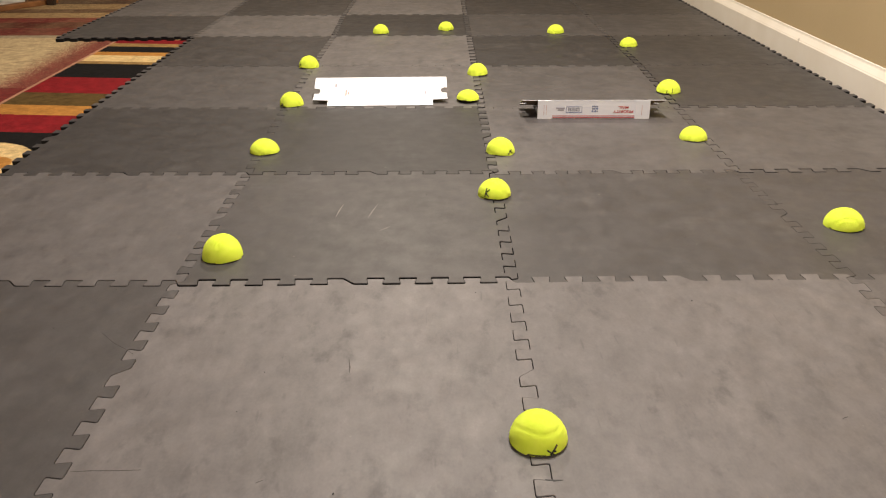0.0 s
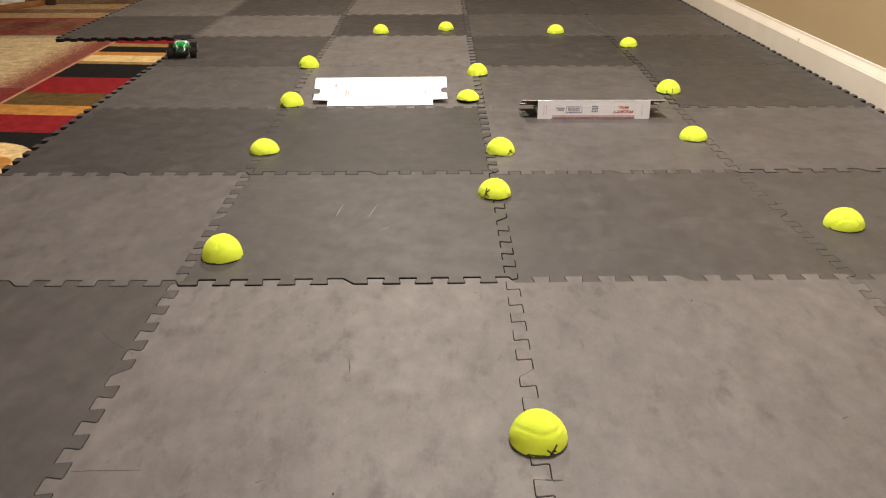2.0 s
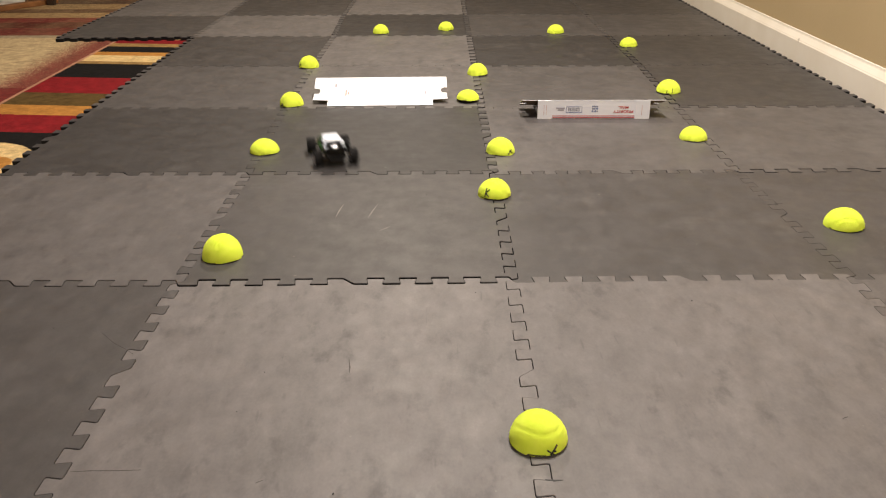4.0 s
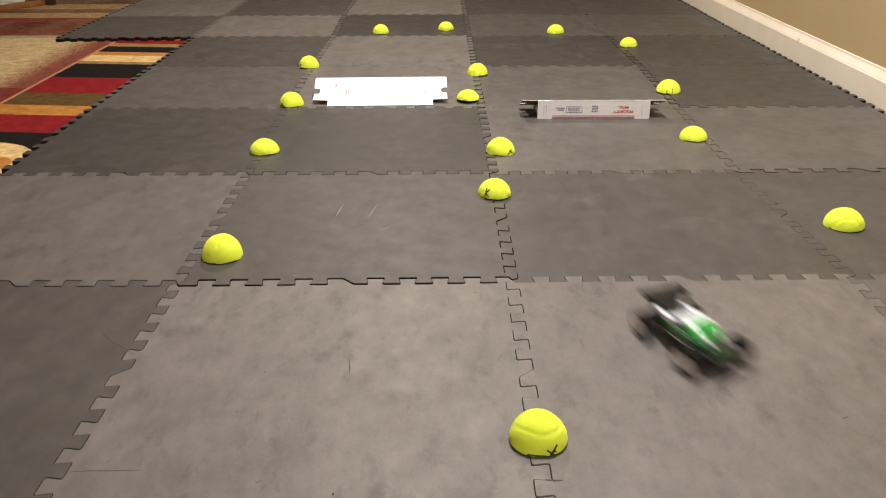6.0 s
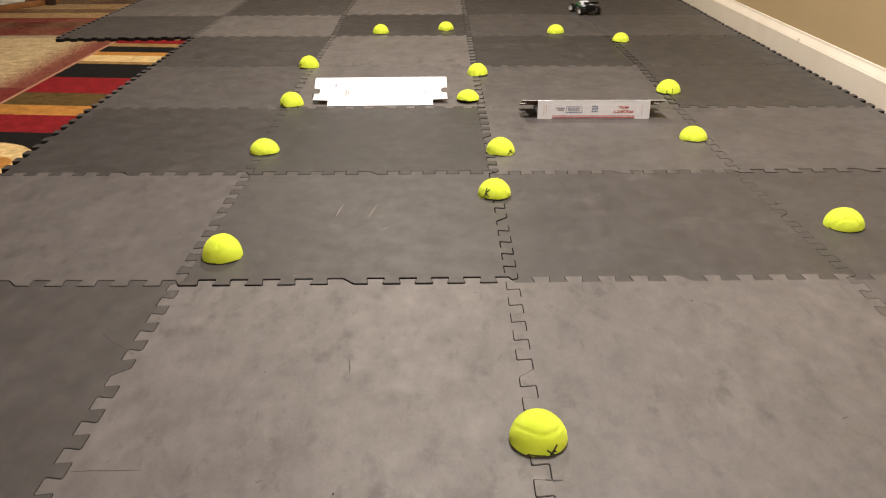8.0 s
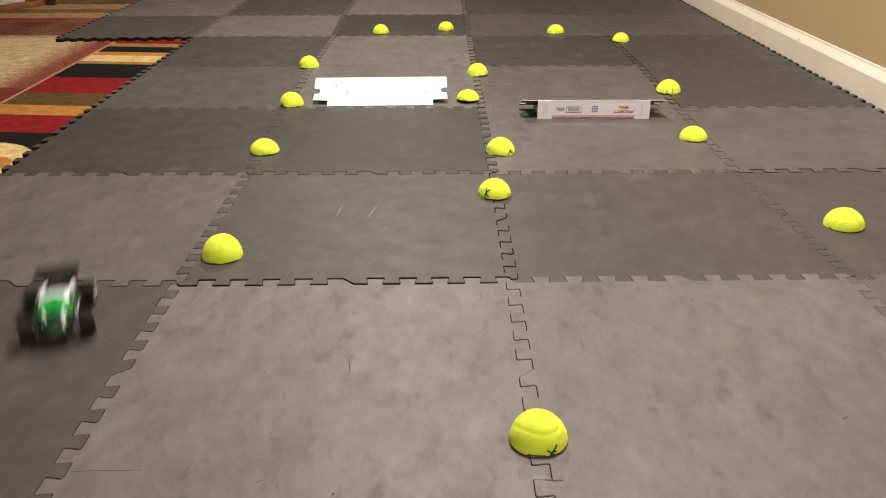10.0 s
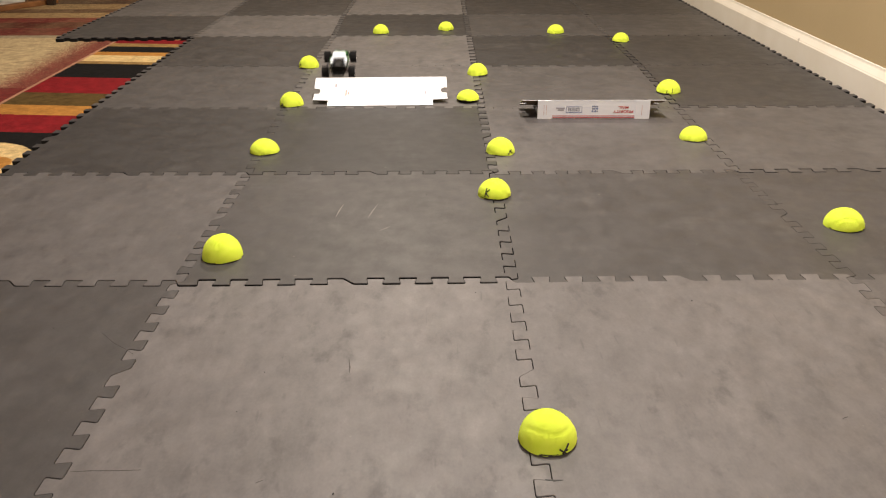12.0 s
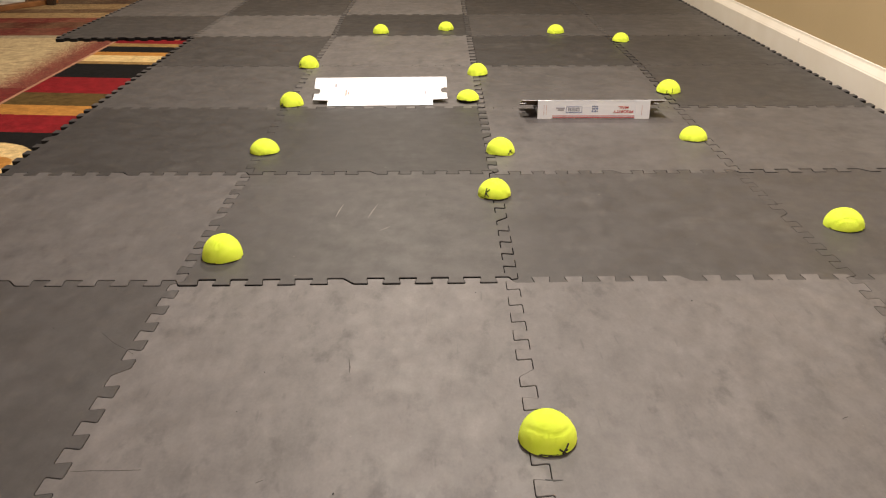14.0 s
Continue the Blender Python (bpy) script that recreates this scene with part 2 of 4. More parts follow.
def box(bm, x0, x1, y0, y1, z0, z1, bevel=0.0, m=None):
    made = bmesh.ops.create_cube(bm, size=1.0)["verts"]
    for v in made:
        v.co = Vector((x0 + (v.co.x + 0.5) * (x1 - x0), y0 + (v.co.y + 0.5) * (y1 - y0), z0 + (v.co.z + 0.5) * (z1 - z0)))
    if bevel:
        edges = list({e for v in made for e in v.link_edges})
        out = bmesh.ops.bevel(bm, geom=edges, offset=bevel, segments=2, affect="EDGES", profile=0.6)
        made = list({v for f in out["faces"] for v in f.verts} | {v for v in made if v.is_valid})
    if m is not None:
        bmesh.ops.transform(bm, matrix=m, verts=[v for v in made if v.is_valid])
    return bm


def boxed(*a, **k):
    return box(bmesh.new(), *a, **k)


def loft(rings, close=True):
    """A skin over rings of points of equal count, with ends closed."""
    bm = bmesh.new()
    rows = [[bm.verts.new(p) for p in ring] for ring in rings]
    n = len(rows[0])
    for a, b in zip(rows, rows[1:]):
        for i in range(n):
            bm.faces.new((a[i], a[(i + 1) % n], b[(i + 1) % n], b[i]))
    if close:
        bm.faces.new(rows[0])
        bm.faces.new(list(reversed(rows[-1])))
    return bm


def lathe(profile, n=24, axis="y"):
    """Turns (radius, along) points about the axis."""
    bm = bmesh.new()
    rows = []
    for r, s in profile:
        row = []
        for i in range(n):
            a = 2 * math.pi * i / n
            row.append(bm.verts.new((r * math.cos(a), s, r * math.sin(a)) if axis == "y" else (r * math.cos(a), r * math.sin(a), s)))
        rows.append(row)
    for a, b in zip(rows, rows[1:]):
        for i in range(n):
            bm.faces.new((a[i], a[(i + 1) % n], b[(i + 1) % n], b[i]))
    bm.faces.new(rows[0])
    bm.faces.new(list(reversed(rows[-1])))
    return bm


def rod(bm, a, b, r, n=8):
    a, b = Vector(a), Vector(b)
    m = Matrix.Translation((a + b) / 2) @ (b - a).to_track_quat("Z", "Y").to_matrix().to_4x4()
    bmesh.ops.create_cone(bm, cap_ends=True, segments=n, radius1=r, radius2=r, depth=(b - a).length, matrix=m)
    return bm


# ---- the room ----
X_WALL, X_LEFT, Y_BACK, Y_NEAR, Z_CEIL = 1.857, -4.2, 6.6, -4.0, 2.45
FLOOR_Z = -MAT - 0.008


def setting(name, bm, mat, label, category):
    ob = new(name, mesh_of(name, bm, mat))
    return tagged(ob, label, category, kind="structure")


setting("floor", boxed(X_LEFT, X_WALL, Y_NEAR, Y_BACK, FLOOR_Z - 0.1, FLOOR_Z), SUBFLOOR, "bare brown floor under the rug and the mats", "floor")
setting("wall_east", boxed(X_WALL, X_WALL + 0.12, Y_NEAR - 0.12, Y_BACK + 0.12, FLOOR_Z, Z_CEIL), WALL, "tan painted wall beside the foam mats", "wall")
setting("wall_west", boxed(X_LEFT - 0.12, X_LEFT, Y_NEAR - 0.12, Y_BACK + 0.12, FLOOR_Z, Z_CEIL), WALL, "tan painted wall", "wall")
setting("wall_north", boxed(X_LEFT, X_WALL, Y_BACK, Y_BACK + 0.12, FLOOR_Z, Z_CEIL), WALL, "tan painted wall", "wall")
setting("wall_south", boxed(X_LEFT, X_WALL, Y_NEAR - 0.12, Y_NEAR, FLOOR_Z, Z_CEIL), WALL, "tan painted wall", "wall")
setting("ceiling", boxed(X_LEFT - 0.12, X_WALL + 0.12, Y_NEAR - 0.12, Y_BACK + 0.12, Z_CEIL, Z_CEIL + 0.1), CEILING, "plain white ceiling", "ceiling")


def skirting():
    """White board with a stepped, rounded top against the wall."""
    prof = [(0.0, FLOOR_Z), (-0.0175, FLOOR_Z), (-0.018, 0.078), (-0.0172, 0.0805), (-0.0158, 0.082), (-0.0152, 0.0845), (-0.0095, 0.094), (-0.0045, 0.103),
            (-0.0035, 0.106), (-0.0025, 0.112), (0.0, 0.1135)]
    bm = loft([[(X_WALL - 0.001 + x, y, z) for x, z in prof] for y in (Y_NEAR, Y_BACK)])
    return setting("baseboard", bm, SKIRT, "scuffed white painted baseboard along the tan wall", "baseboard")


skirting()
rug = tagged(new("rug", mesh_of("rug", boxed(-3.4, X_WALL - 0.02, -3.2, 5.6, FLOOR_Z, -MAT, bevel=0.003), RUG)),
             "patterned rug with red, black, cream and orange bands", "rug")


def ceiling_light(x, y):
    ob = thing("ceiling_light", "round recessed white ceiling downlight, switched on", "ceiling light", "ceiling lights", pose(x, y, Z_CEIL))
    part("trim_ring", lathe([(0.082, -0.001), (0.105, -0.001), (0.103, -0.008), (0.084, -0.010)], 40, "z"), SHELL_WHITE, ob)
    part("diffuser", lathe([(0.02, -0.008), (0.06, -0.0075), (0.078, -0.006), (0.081, -0.002)], 40, "z"), GLOW, ob, "glowing white diffuser", True)


for lx, ly, watts, tint in DOWNLIGHTS:
    ceiling_light(lx, ly)

# ---- the foam mat: interlocking tiles ----
# small shifts of the joints' crossings, in millimetres, by column line and row line
SHIFT = {(1, -1): (-8, 0), (0, 0): (1, -4), (1, 0): (-2, 3), (2, 0): (9, 10), (-1, 1): (2, -5), (0, 1): (6, -11), (1, 1): (0, -12), (2, 1): (-12, -7),
         (-1, 2): (-4, 8), (0, 2): (-4, 1), (1, 2): (-2, -2), (2, 2): (-2, -3), (3, 2): (-1, -6), (-1, 3): (-2, 14), (0, 3): (-2, 8),
         (2, 3): (13, -3), (-1, 4): (-5, 28), (0, 4): (7, 21), (1, 4): (0, 20), (2, 4): (4, 13), (0, 5): (-8, 5), (2, 5): (6, -10)}


def crossing(i, j):
    dx, dy = SHIFT.get((i, j), (0, 0))
    return Vector((i * T + dx / 1000, j * T + dy / 1000))


def teeth():
    """The dovetail line of a joint: (along 0 to 1, out -1 to 1)."""
    p, top, lean = 0.0966, 0.0275, 0.0065
    pts = [(0.0, -1.0)]
    for k in range(5):
        c = 0.086 + k * p
        pts += [(c - top + lean, -1.0), (c - top, 1.0)]
        pts += [(c + top, 1.0), (c + top - lean, -1.0)] if k < 4 else [(c + top - 0.006, 1.0), (c + top + 0.028, -1.0)]
    for k in range(5):
        c = 0.5915 + k * p
        pts += [(c - top + lean, -1.0), (c - top, 1.0)]
        pts += [(c + top, 1.0), (c + top - lean, -1.0)] if k < 4 else [(0.992, 1.0)]
    pts.append((1.0, 0.0))
    pts[0] = (0.0, 0.0)
    pts.insert(1, (0.008, -1.0))
    return pts


TEETH = teeth()
DEPTH = 0.0115


def joint(a, b, turned=False):
    """The cut line from a to b, its corners rounded. turned: laid the other way round."""
    way = b - a
    side = Vector((-way.y, way.x)).normalized()
    raw = [a + way * s + side * (h * DEPTH) for s, h in ([(1 - s, -h) for s, h in TEETH[::-1]] if turned else TEETH)]
    out = [raw[0]]
    for p, q, r in zip(raw, raw[1:], raw[2:]):
        back, on = p - q, r - q
        u = q + back * min(0.4, 0.0034 / max(back.length, 1e-6))
        w = q + on * min(0.4, 0.0034 / max(on.length, 1e-6))
        out += [u, (u + w + 2 * q) / 4, w]
    return out + [raw[-1]]


# how far joints gape, in millimetres a side: at the ends of the teeth, along their flanks
ROW_GAPS = {(0, -1): (0.2, 0.2), (1, -1): (0.2, 0.2), (-1, 0): (0.9, 0.2), (0, 0): (1.5, 0.3), (1, 0): (0.15, 0.15), (2, 0): (0.3, 0.2), (-1, 1): (1.3, 0.2), (0, 1): (1.3, 0.3),
            (1, 1): (0.6, 0.5), (2, 1): (0.8, 0.3), (-1, 2): (0.4, 0.2), (0, 2): (1.5, 0.3), (1, 2): (0.6, 0.2), (2, 2): (1.4, 0.4)}
COLUMN_GAPS = {(1, -2): (0.2, 0.2), (0, -2): (0.3, 0.3), (0, -1): (0.35, 0.6), (1, -1): (0.3, 0.4), (2, -1): (0.1, 0.4), (0, 0): (0.3, 1.0), (1, 0): (0.6, 0.8), (2, 0): (0.1, 0.8),
               (0, 1): (0.1, 0.7), (1, 1): (0.7, 1.1), (2, 1): (0.15, 1.2), (0, 2): (0.7, 1.4), (1, 2): (0.8, 1.4), (2, 2): (0.6, 1.35),
               (0, 3): (0.8, 1.3), (1, 3): (0.8, 1.3), (2, 3): (0.8, 1.35), (0, 4): (0.6, 1.2), (1, 4): (0.7, 1.3), (2, 4): (0.8, 1.35), (1, 5): (0.6, 1.2), (2, 5): (0.7, 1.3)}


def uneven(p, seed):
    """How far a joint gapes at a place, 0 to 1, in slow waves along it."""
    return 0.5 + 0.25 * math.sin(p.x * 23 + seed) + 0.25 * math.sin(p.y * 29 - p.x * 17 + 2.1 * seed)


def edge_gaps(pts, widths, seed):
    """One gap for each edge of a side."""
    way = (pts[-1] - pts[0]).normalized()
    ends, flanks = widths
    out = []
    for p, q in zip(pts, pts[1:]):
        along = abs((q - p).normalized().dot(way)) if (q - p).length > 1e-7 else 1.0
        out.append(0.001 * (flanks + (ends - flanks) * along ** 2) * (0.35 + 1.3 * uneven((p + q) / 2, seed)))
    return out


def inset(ring, gaps, more=0.0):
    """Moves every edge inwards by its own gap."""
    out = []
    n = len(ring)
    for i in range(n):
        a, b, c = ring[i - 1], ring[i], ring[(i + 1) % n]
        u, w = (b - a).normalized(), (c - b).normalized()
        nu, nw = Vector((-u.y, u.x)), Vector((-w.y, w.x))
        gu, gw = gaps[i - 1] + more, gaps[i] + more
        det = nu.x * nw.y - nu.y * nw.x
        if abs(det) < 0.75:
            out.append(b + (nu * gu + nw * gw) / 2)
        else:
            out.append(b + Vector((gu * nw.y - gw * nu.y, nu.x * gw - nw.x * gu)) / det)
    return out


def foam_tile(i, j, grey, parent, rnd):
    """The tile whose near left crossing is (i, j); neighbours share its joint lines."""
    sw, se, nw, ne = crossing(i, j), crossing(i + 1, j), crossing(i, j + 1), crossing(i + 1, j + 1)
    seed = rnd.uniform(0, 6.28)
    usual = (0.5, 0.5)
    sides = ((joint(sw, se), ROW_GAPS.get((i, j), usual)), (joint(se, ne, i + 1 == 1), COLUMN_GAPS.get((i + 1, j), usual)),
             (joint(nw, ne)[::-1], ROW_GAPS.get((i, j + 1), usual)), (joint(sw, nw, i == 1)[::-1], COLUMN_GAPS.get((i, j), usual)))
    ring, gaps = [], []
    for pts, widths in sides:
        ring += pts[:-1]
        gaps += edge_gaps(pts, widths, seed)
    lift = lift_at(i, j)
    outer, inner = inset(ring, gaps), inset(ring, gaps, 0.0006)
    bm = bmesh.new()
    low = [bm.verts.new((*p, -MAT)) for p in outer]
    mid = [bm.verts.new((*p, lift - 0.0012)) for p in outer]
    top = [bm.verts.new((*p, lift)) for p in inner]
    n = len(ring)
    for a, b in ((low, mid), (mid, top)):
        for k in range(n):
            bm.faces.new((a[k], a[(k + 1) % n], b[(k + 1) % n], b[k]))
    bm.faces.new(top)
    bm.faces.new(low[::-1])
    me = bpy.data.meshes.new("foam_tile")
    bm.to_mesh(me)
    bm.free()
    me.materials.append(FOAM)
    # side walls get the blackened foam: joint shade put into their colour
    me.materials.append(FOAM_EDGE_SHADE)
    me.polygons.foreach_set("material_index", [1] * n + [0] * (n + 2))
    ob = new("foam_tile", me)
    ob.parent = parent
    g = grey * 0.78
    ob.color = (g * 1.045, g * 0.965, g * 0.94, 1)
    return ob


# row 6: shadow over the far tiles, put into their greys
GREYS = {-1: (0.083, 0.168, 0.166, 0.110), 0: (0.126, 0.079, 0.073, 0.078), 1: (0.055, 0.045, 0.114, 0.112), 2: (0.096, 0.150, 0.105, 0.060),
         3: (0.072, 0.172, 0.048, 0.056), 4: (0.170, 0.052, 0.084, 0.080), 5: (0.078, 0.165, 0.058, 0.065), 6: (0.08, 0.07, 0.07, 0.075)}


# how far each tile stands up at its edges, in millimetres, row by row
LIFTS = {-1: (0.5, 0.0, 1.0, 0.6), 0: (1.5, 2.0, 0.3, 0.0), 1: (1.8, 2.4, 0.6, 1.6), 2: (1.4, 2.6, 0.3, 2.2), 3: (1.8, 2.4, 0.8, 2.6),
         4: (1.2, 3.2, 2.0, 0.6), 5: (2.4, 1.2, 2.6, 1.4)}


def lift_at(i, j):
    return LIFTS.get(j, (1.5, 0.5, 2.0, 1.0))[i + 1] / 1000 if i >= -1 else 0.001


def ground(x, y, r=0.0):
    """The height of the tiles under a small thing of radius r."""
    spots = [(x + dx, y + dy) for dx in (-r, 0, r) for dy in (-r, 0, r)]
    return max(lift_at(min(2, math.floor(a / T)), math.floor(b / T)) for a, b in spots)


def foam_mat():
    rnd = random.Random(5)
    ob = thing("foam_mat", "grey interlocking foam gym tiles with dovetail edges", "foam mat", kind="structure")
    for j in range(-5, 8):
        for i in range(-2 if j >= 4 else -1, 3):
            if i == -2:
                g = 0.17 if j == 5 else 0.082
            else:
                g = GREYS.get(j, (0.15, 0.12, 0.18, 0.14))[i + 1]
            foam_tile(i, j, g * rnd.uniform(0.97, 1.03), ob, rnd)


foam_mat()


# ---- halved tennis balls used as course markers ----
def seam_points(n=160):
    a, b = 0.75, 0.25
    c = 2 * math.sqrt(a * b)
    ts = np.linspace(0, 2 * math.pi, n, endpoint=False)
    return np.stack([a * np.cos(ts) + b * np.cos(3 * ts), a * np.sin(ts) - b * np.sin(3 * ts), c * np.sin(2 * ts)], -1)


SEAM = seam_points()


def dome(radius, height, turn, seed):
    """A cut ball: felt dome with its seam groove, uneven cut edge and open underside."""
    rnd = random.Random(seed)
    bm = bmesh.new()
    rings, n = 22, 56
    spin = np.array(Euler(turn).to_matrix())
    seam = SEAM @ spin.T
    ph = [rnd.uniform(0, 6.28) for _ in range(4)]
    grid = []
    for k in range(rings):
        lat = 0.5 * math.pi * k / rings
        row = []
        for i in range(n):
            lon = 2 * math.pi * i / n
            d = np.array((math.cos(lat) * math.cos(lon), math.cos(lat) * math.sin(lon), math.sin(lat)))
            near = np.min(np.linalg.norm(seam - d, axis=1))
            r = 1.0 - 0.048 * math.exp(-(near / 0.042) ** 2)
            r *= 1 + 0.012 * math.sin(2 * lon + ph[0]) * math.cos(lat) + 0.01 * math.sin(3 * lon + ph[1])
            r += rnd.uniform(-0.008, 0.008)
            lipz = 0.0012 + 0.0012 * math.sin(2 * lon + ph[2]) + 0.0006 * math.sin(5 * lon + ph[3])
            z = d[2] * r * height + max(0.0, lipz) * (1 - math.sin(lat)) + 0.0002
            row.append(bm.verts.new((d[0] * r * radius, d[1] * r * radius, z)))
        grid.append(row)
    pole = bm.verts.new((0, 0, height))
    for a, b in zip(grid, grid[1:]):
        for i in range(n):
            bm.faces.new((a[i], a[(i + 1) % n], b[(i + 1) % n], b[i]))
    for i in range(n):
        bm.faces.new((grid[-1][i], grid[-1][(i + 1) % n], pole))
    return bm


def fuzz(radius, height, seed, count):
    """Short loose fibres standing off the felt."""
    rnd = random.Random(seed + 100)
    verts, faces = [], []
    for _ in range(count):
        lon, up = rnd.uniform(0, 2 * math.pi), rnd.uniform(0.06, 1.0)
        flat = math.sqrt(1 - up * up)
        root = Vector((flat * math.cos(lon) * radius, flat * math.sin(lon) * radius, up * height)) * 0.985
        out = Vector((flat * math.cos(lon), flat * math.sin(lon), up))
        lean = Vector((rnd.gauss(0, 1), rnd.gauss(0, 1), rnd.gauss(0, 1))).normalized()
        tip = root + (out + lean * 1.1).normalized() * rnd.uniform(0.0010, 0.0028)
        wide = out.cross(lean).normalized() * rnd.uniform(0.00008, 0.00018)
        k = len(verts)
        verts += [root - wide, root + wide, tip]
        faces.append((k, k + 1, k + 2))
    me = bpy.data.meshes.new("felt_fuzz")
    me.from_pydata(verts, [], faces)
    me.materials.append(FELT)
    return me


def core(radius, height):
    prof = [(radius * 0.985, 0.0), (radius * 0.985, 0.003), (radius * 0.90, 0.003), (radius * 0.86, height * 0.35), (radius * 0.6, height * 0.7), (radius * 0.2, height * 0.85)]
    return lathe(prof, 40, "z")


def stroke(radius, height, pts, width):
    """Dark lines over the felt, pen strokes and slits, from (bearing, elevation) in degrees."""
    bm = bmesh.new()
    for (b0, e0), (b1, e1) in pts:
        row = []
        for s in np.linspace(0, 1, 7):
            b, e = radians(b0 + (b1 - b0) * s), radians(e0 + (e1 - e0) * s)
            row.append(Vector((math.cos(e) * math.cos(b) * radius, math.cos(e) * math.sin(b) * radius, math.sin(e) * height)) * 1.022)
        for p, q in zip(row, row[1:]):
            rod(bm, p, q, width, 6)
    return bm


def half_ball(x, y, radius, height, turn, seed, marks=(), label="", tip=0.0):
    ob = thing("half_tennis_ball", label or "bright yellow-green felt half tennis ball resting on the mat", "tennis ball", "course markers", pose(x, y, ground(x, y, radius * 0.7) + 0.0002 + radius * math.sin(radians(tip)), -tip))
    part("felt", dome(radius, height, turn, seed), FELT, ob, smooth=True)
    fluff = new("felt_fuzz", fuzz(radius, height, seed, 5000 if y < 0.5 else 2200))
    fluff.parent = ob
    tagged(fluff, "loose yellow-green felt fibres", kind="stuff")
    part("rubber_core", core(radius, height), RUBBER_CORE, ob, "dark rubber shell inside the cut")
    if marks:
        part("pen_slit_mark", stroke(radius, height, marks, 0.0011), BLACK_MARK, ob, "black pen strokes and slits")
    return ob


MARKED = "bright yellow-green half tennis ball with black pen strokes and slits"
far_ball = half_ball(1.266, 2.202, 0.0362, 0.035, (0.4, 0.9, 1.0), 3)
near_ball = half_ball(0.605, -0.472, 0.0378, 0.0405, (4.957, 2.34, 0.857), 16, (((-72, 4), (-56, 20)), ((-78, 14), (-64, 3)), ((-66, 9), (-60, 9))), MARKED)
half_ball(0.214, 2.525, 0.0360, 0.0385, (1.2, 0.3, 0.0), 1)
half_ball(0.508, 2.605, 0.0360, 0.036, (0.2, 1.4, 0.6), 2)
half_ball(1.002, 2.523, 0.0378, 0.036, (2.0, 0.5, 0.9), 4)
half_ball(-0.012, 1.819, 0.0378, 0.041, (0.9, 0.2, 2.2), 5, (((-150, 6), (-138, 22)),), MARKED)
half_ball(0.615, 1.684, 0.0369, 0.039, (0.3, 1.1, 0.2), 6)
half_ball(0.011, 1.256, 0.0370, 0.041, (1.6, 0.1, 0.4), 7, (((-140, 4), (-128, 16)), ((-125, 5), (-136, 15))), MARKED)
half_ball(0.568, 1.294, 0.0360, 0.032, (0.7, 0.7, 1.9), 8, tip=7.0)
# two slits at the base of this ball, laid on as black strokes
half_ball(1.237, 1.409, 0.0390, 0.040, (1.3, 0.8, 0.1), 9, (((-86, 1), (-84, 26)), ((-112, 1), (-110, 18))))
half_ball(0.016, 0.774, 0.0390, 0.0335, (2.2, 0.3, 1.3), 10)
half_ball(0.637, 0.764, 0.0376, 0.0395, (1.5, 0.2, 0.2), 11, (((-62, 6), (-42, 22)), ((-40, 10), (-54, 18))), MARKED)
half_ball(1.176, 0.878, 0.0372, 0.0345, (0.5, 0.4, 2.6), 12)
half_ball(0.602, 0.440, 0.0372, 0.0385, (1.5, 0.1, 0.1), 13, (((-128, 8), (-128, 40)), ((-128, 24), (-112, 10)), ((-128, 24), (-114, 36))), MARKED)
half_ball(0.059, 0.108, 0.0380, 0.0455, (0.15, 0.6, 1.5), 14)
half_ball(1.320, 0.252, 0.0402, 0.0378, (0.5, 0.1, 0.5), 15, label="bright yellow-green half tennis ball, squashed wide on the mat")

# ---- the jump ramps: opened white mailing cartons ----
BOX_W, BOX_H, RUN = 0.332, 0.056, 0.150


def letters(text, size, parent, m, mat, name="lettering"):
    cu = bpy.data.curves.new(name, "FONT")
    cu.body, cu.size, cu.align_x, cu.align_y, cu.extrude = text, size, "CENTER", "CENTER", 0.0002
    cu.offset = 0.00022
    tmp = bpy.data.objects.new("draft", cu)
    scene.collection.objects.link(tmp)
    me = bpy.data.meshes.new_from_object(tmp.evaluated_get(bpy.context.evaluated_depsgraph_get()))
    bpy.data.objects.remove(tmp)
    me.materials.clear()
    me.materials.append(mat)
    ob = new(name, me)
    ob.parent = parent
    ob.matrix_basis = m
    return ob


def slab(outline, thick):
    """An upright-edged sheet from an outline of (x, y)."""
    bm = bmesh.new()
    lo = [bm.verts.new((x, y, 0)) for x, y in outline]
    hi = [bm.verts.new((x, y, thick)) for x, y in outline]
    n = len(outline)
    for k in range(n):
        bm.faces.new((lo[k], lo[(k + 1) % n], hi[(k + 1) % n], hi[k]))
    bm.faces.new(hi)
    bm.faces.new(lo[::-1])
    return bm


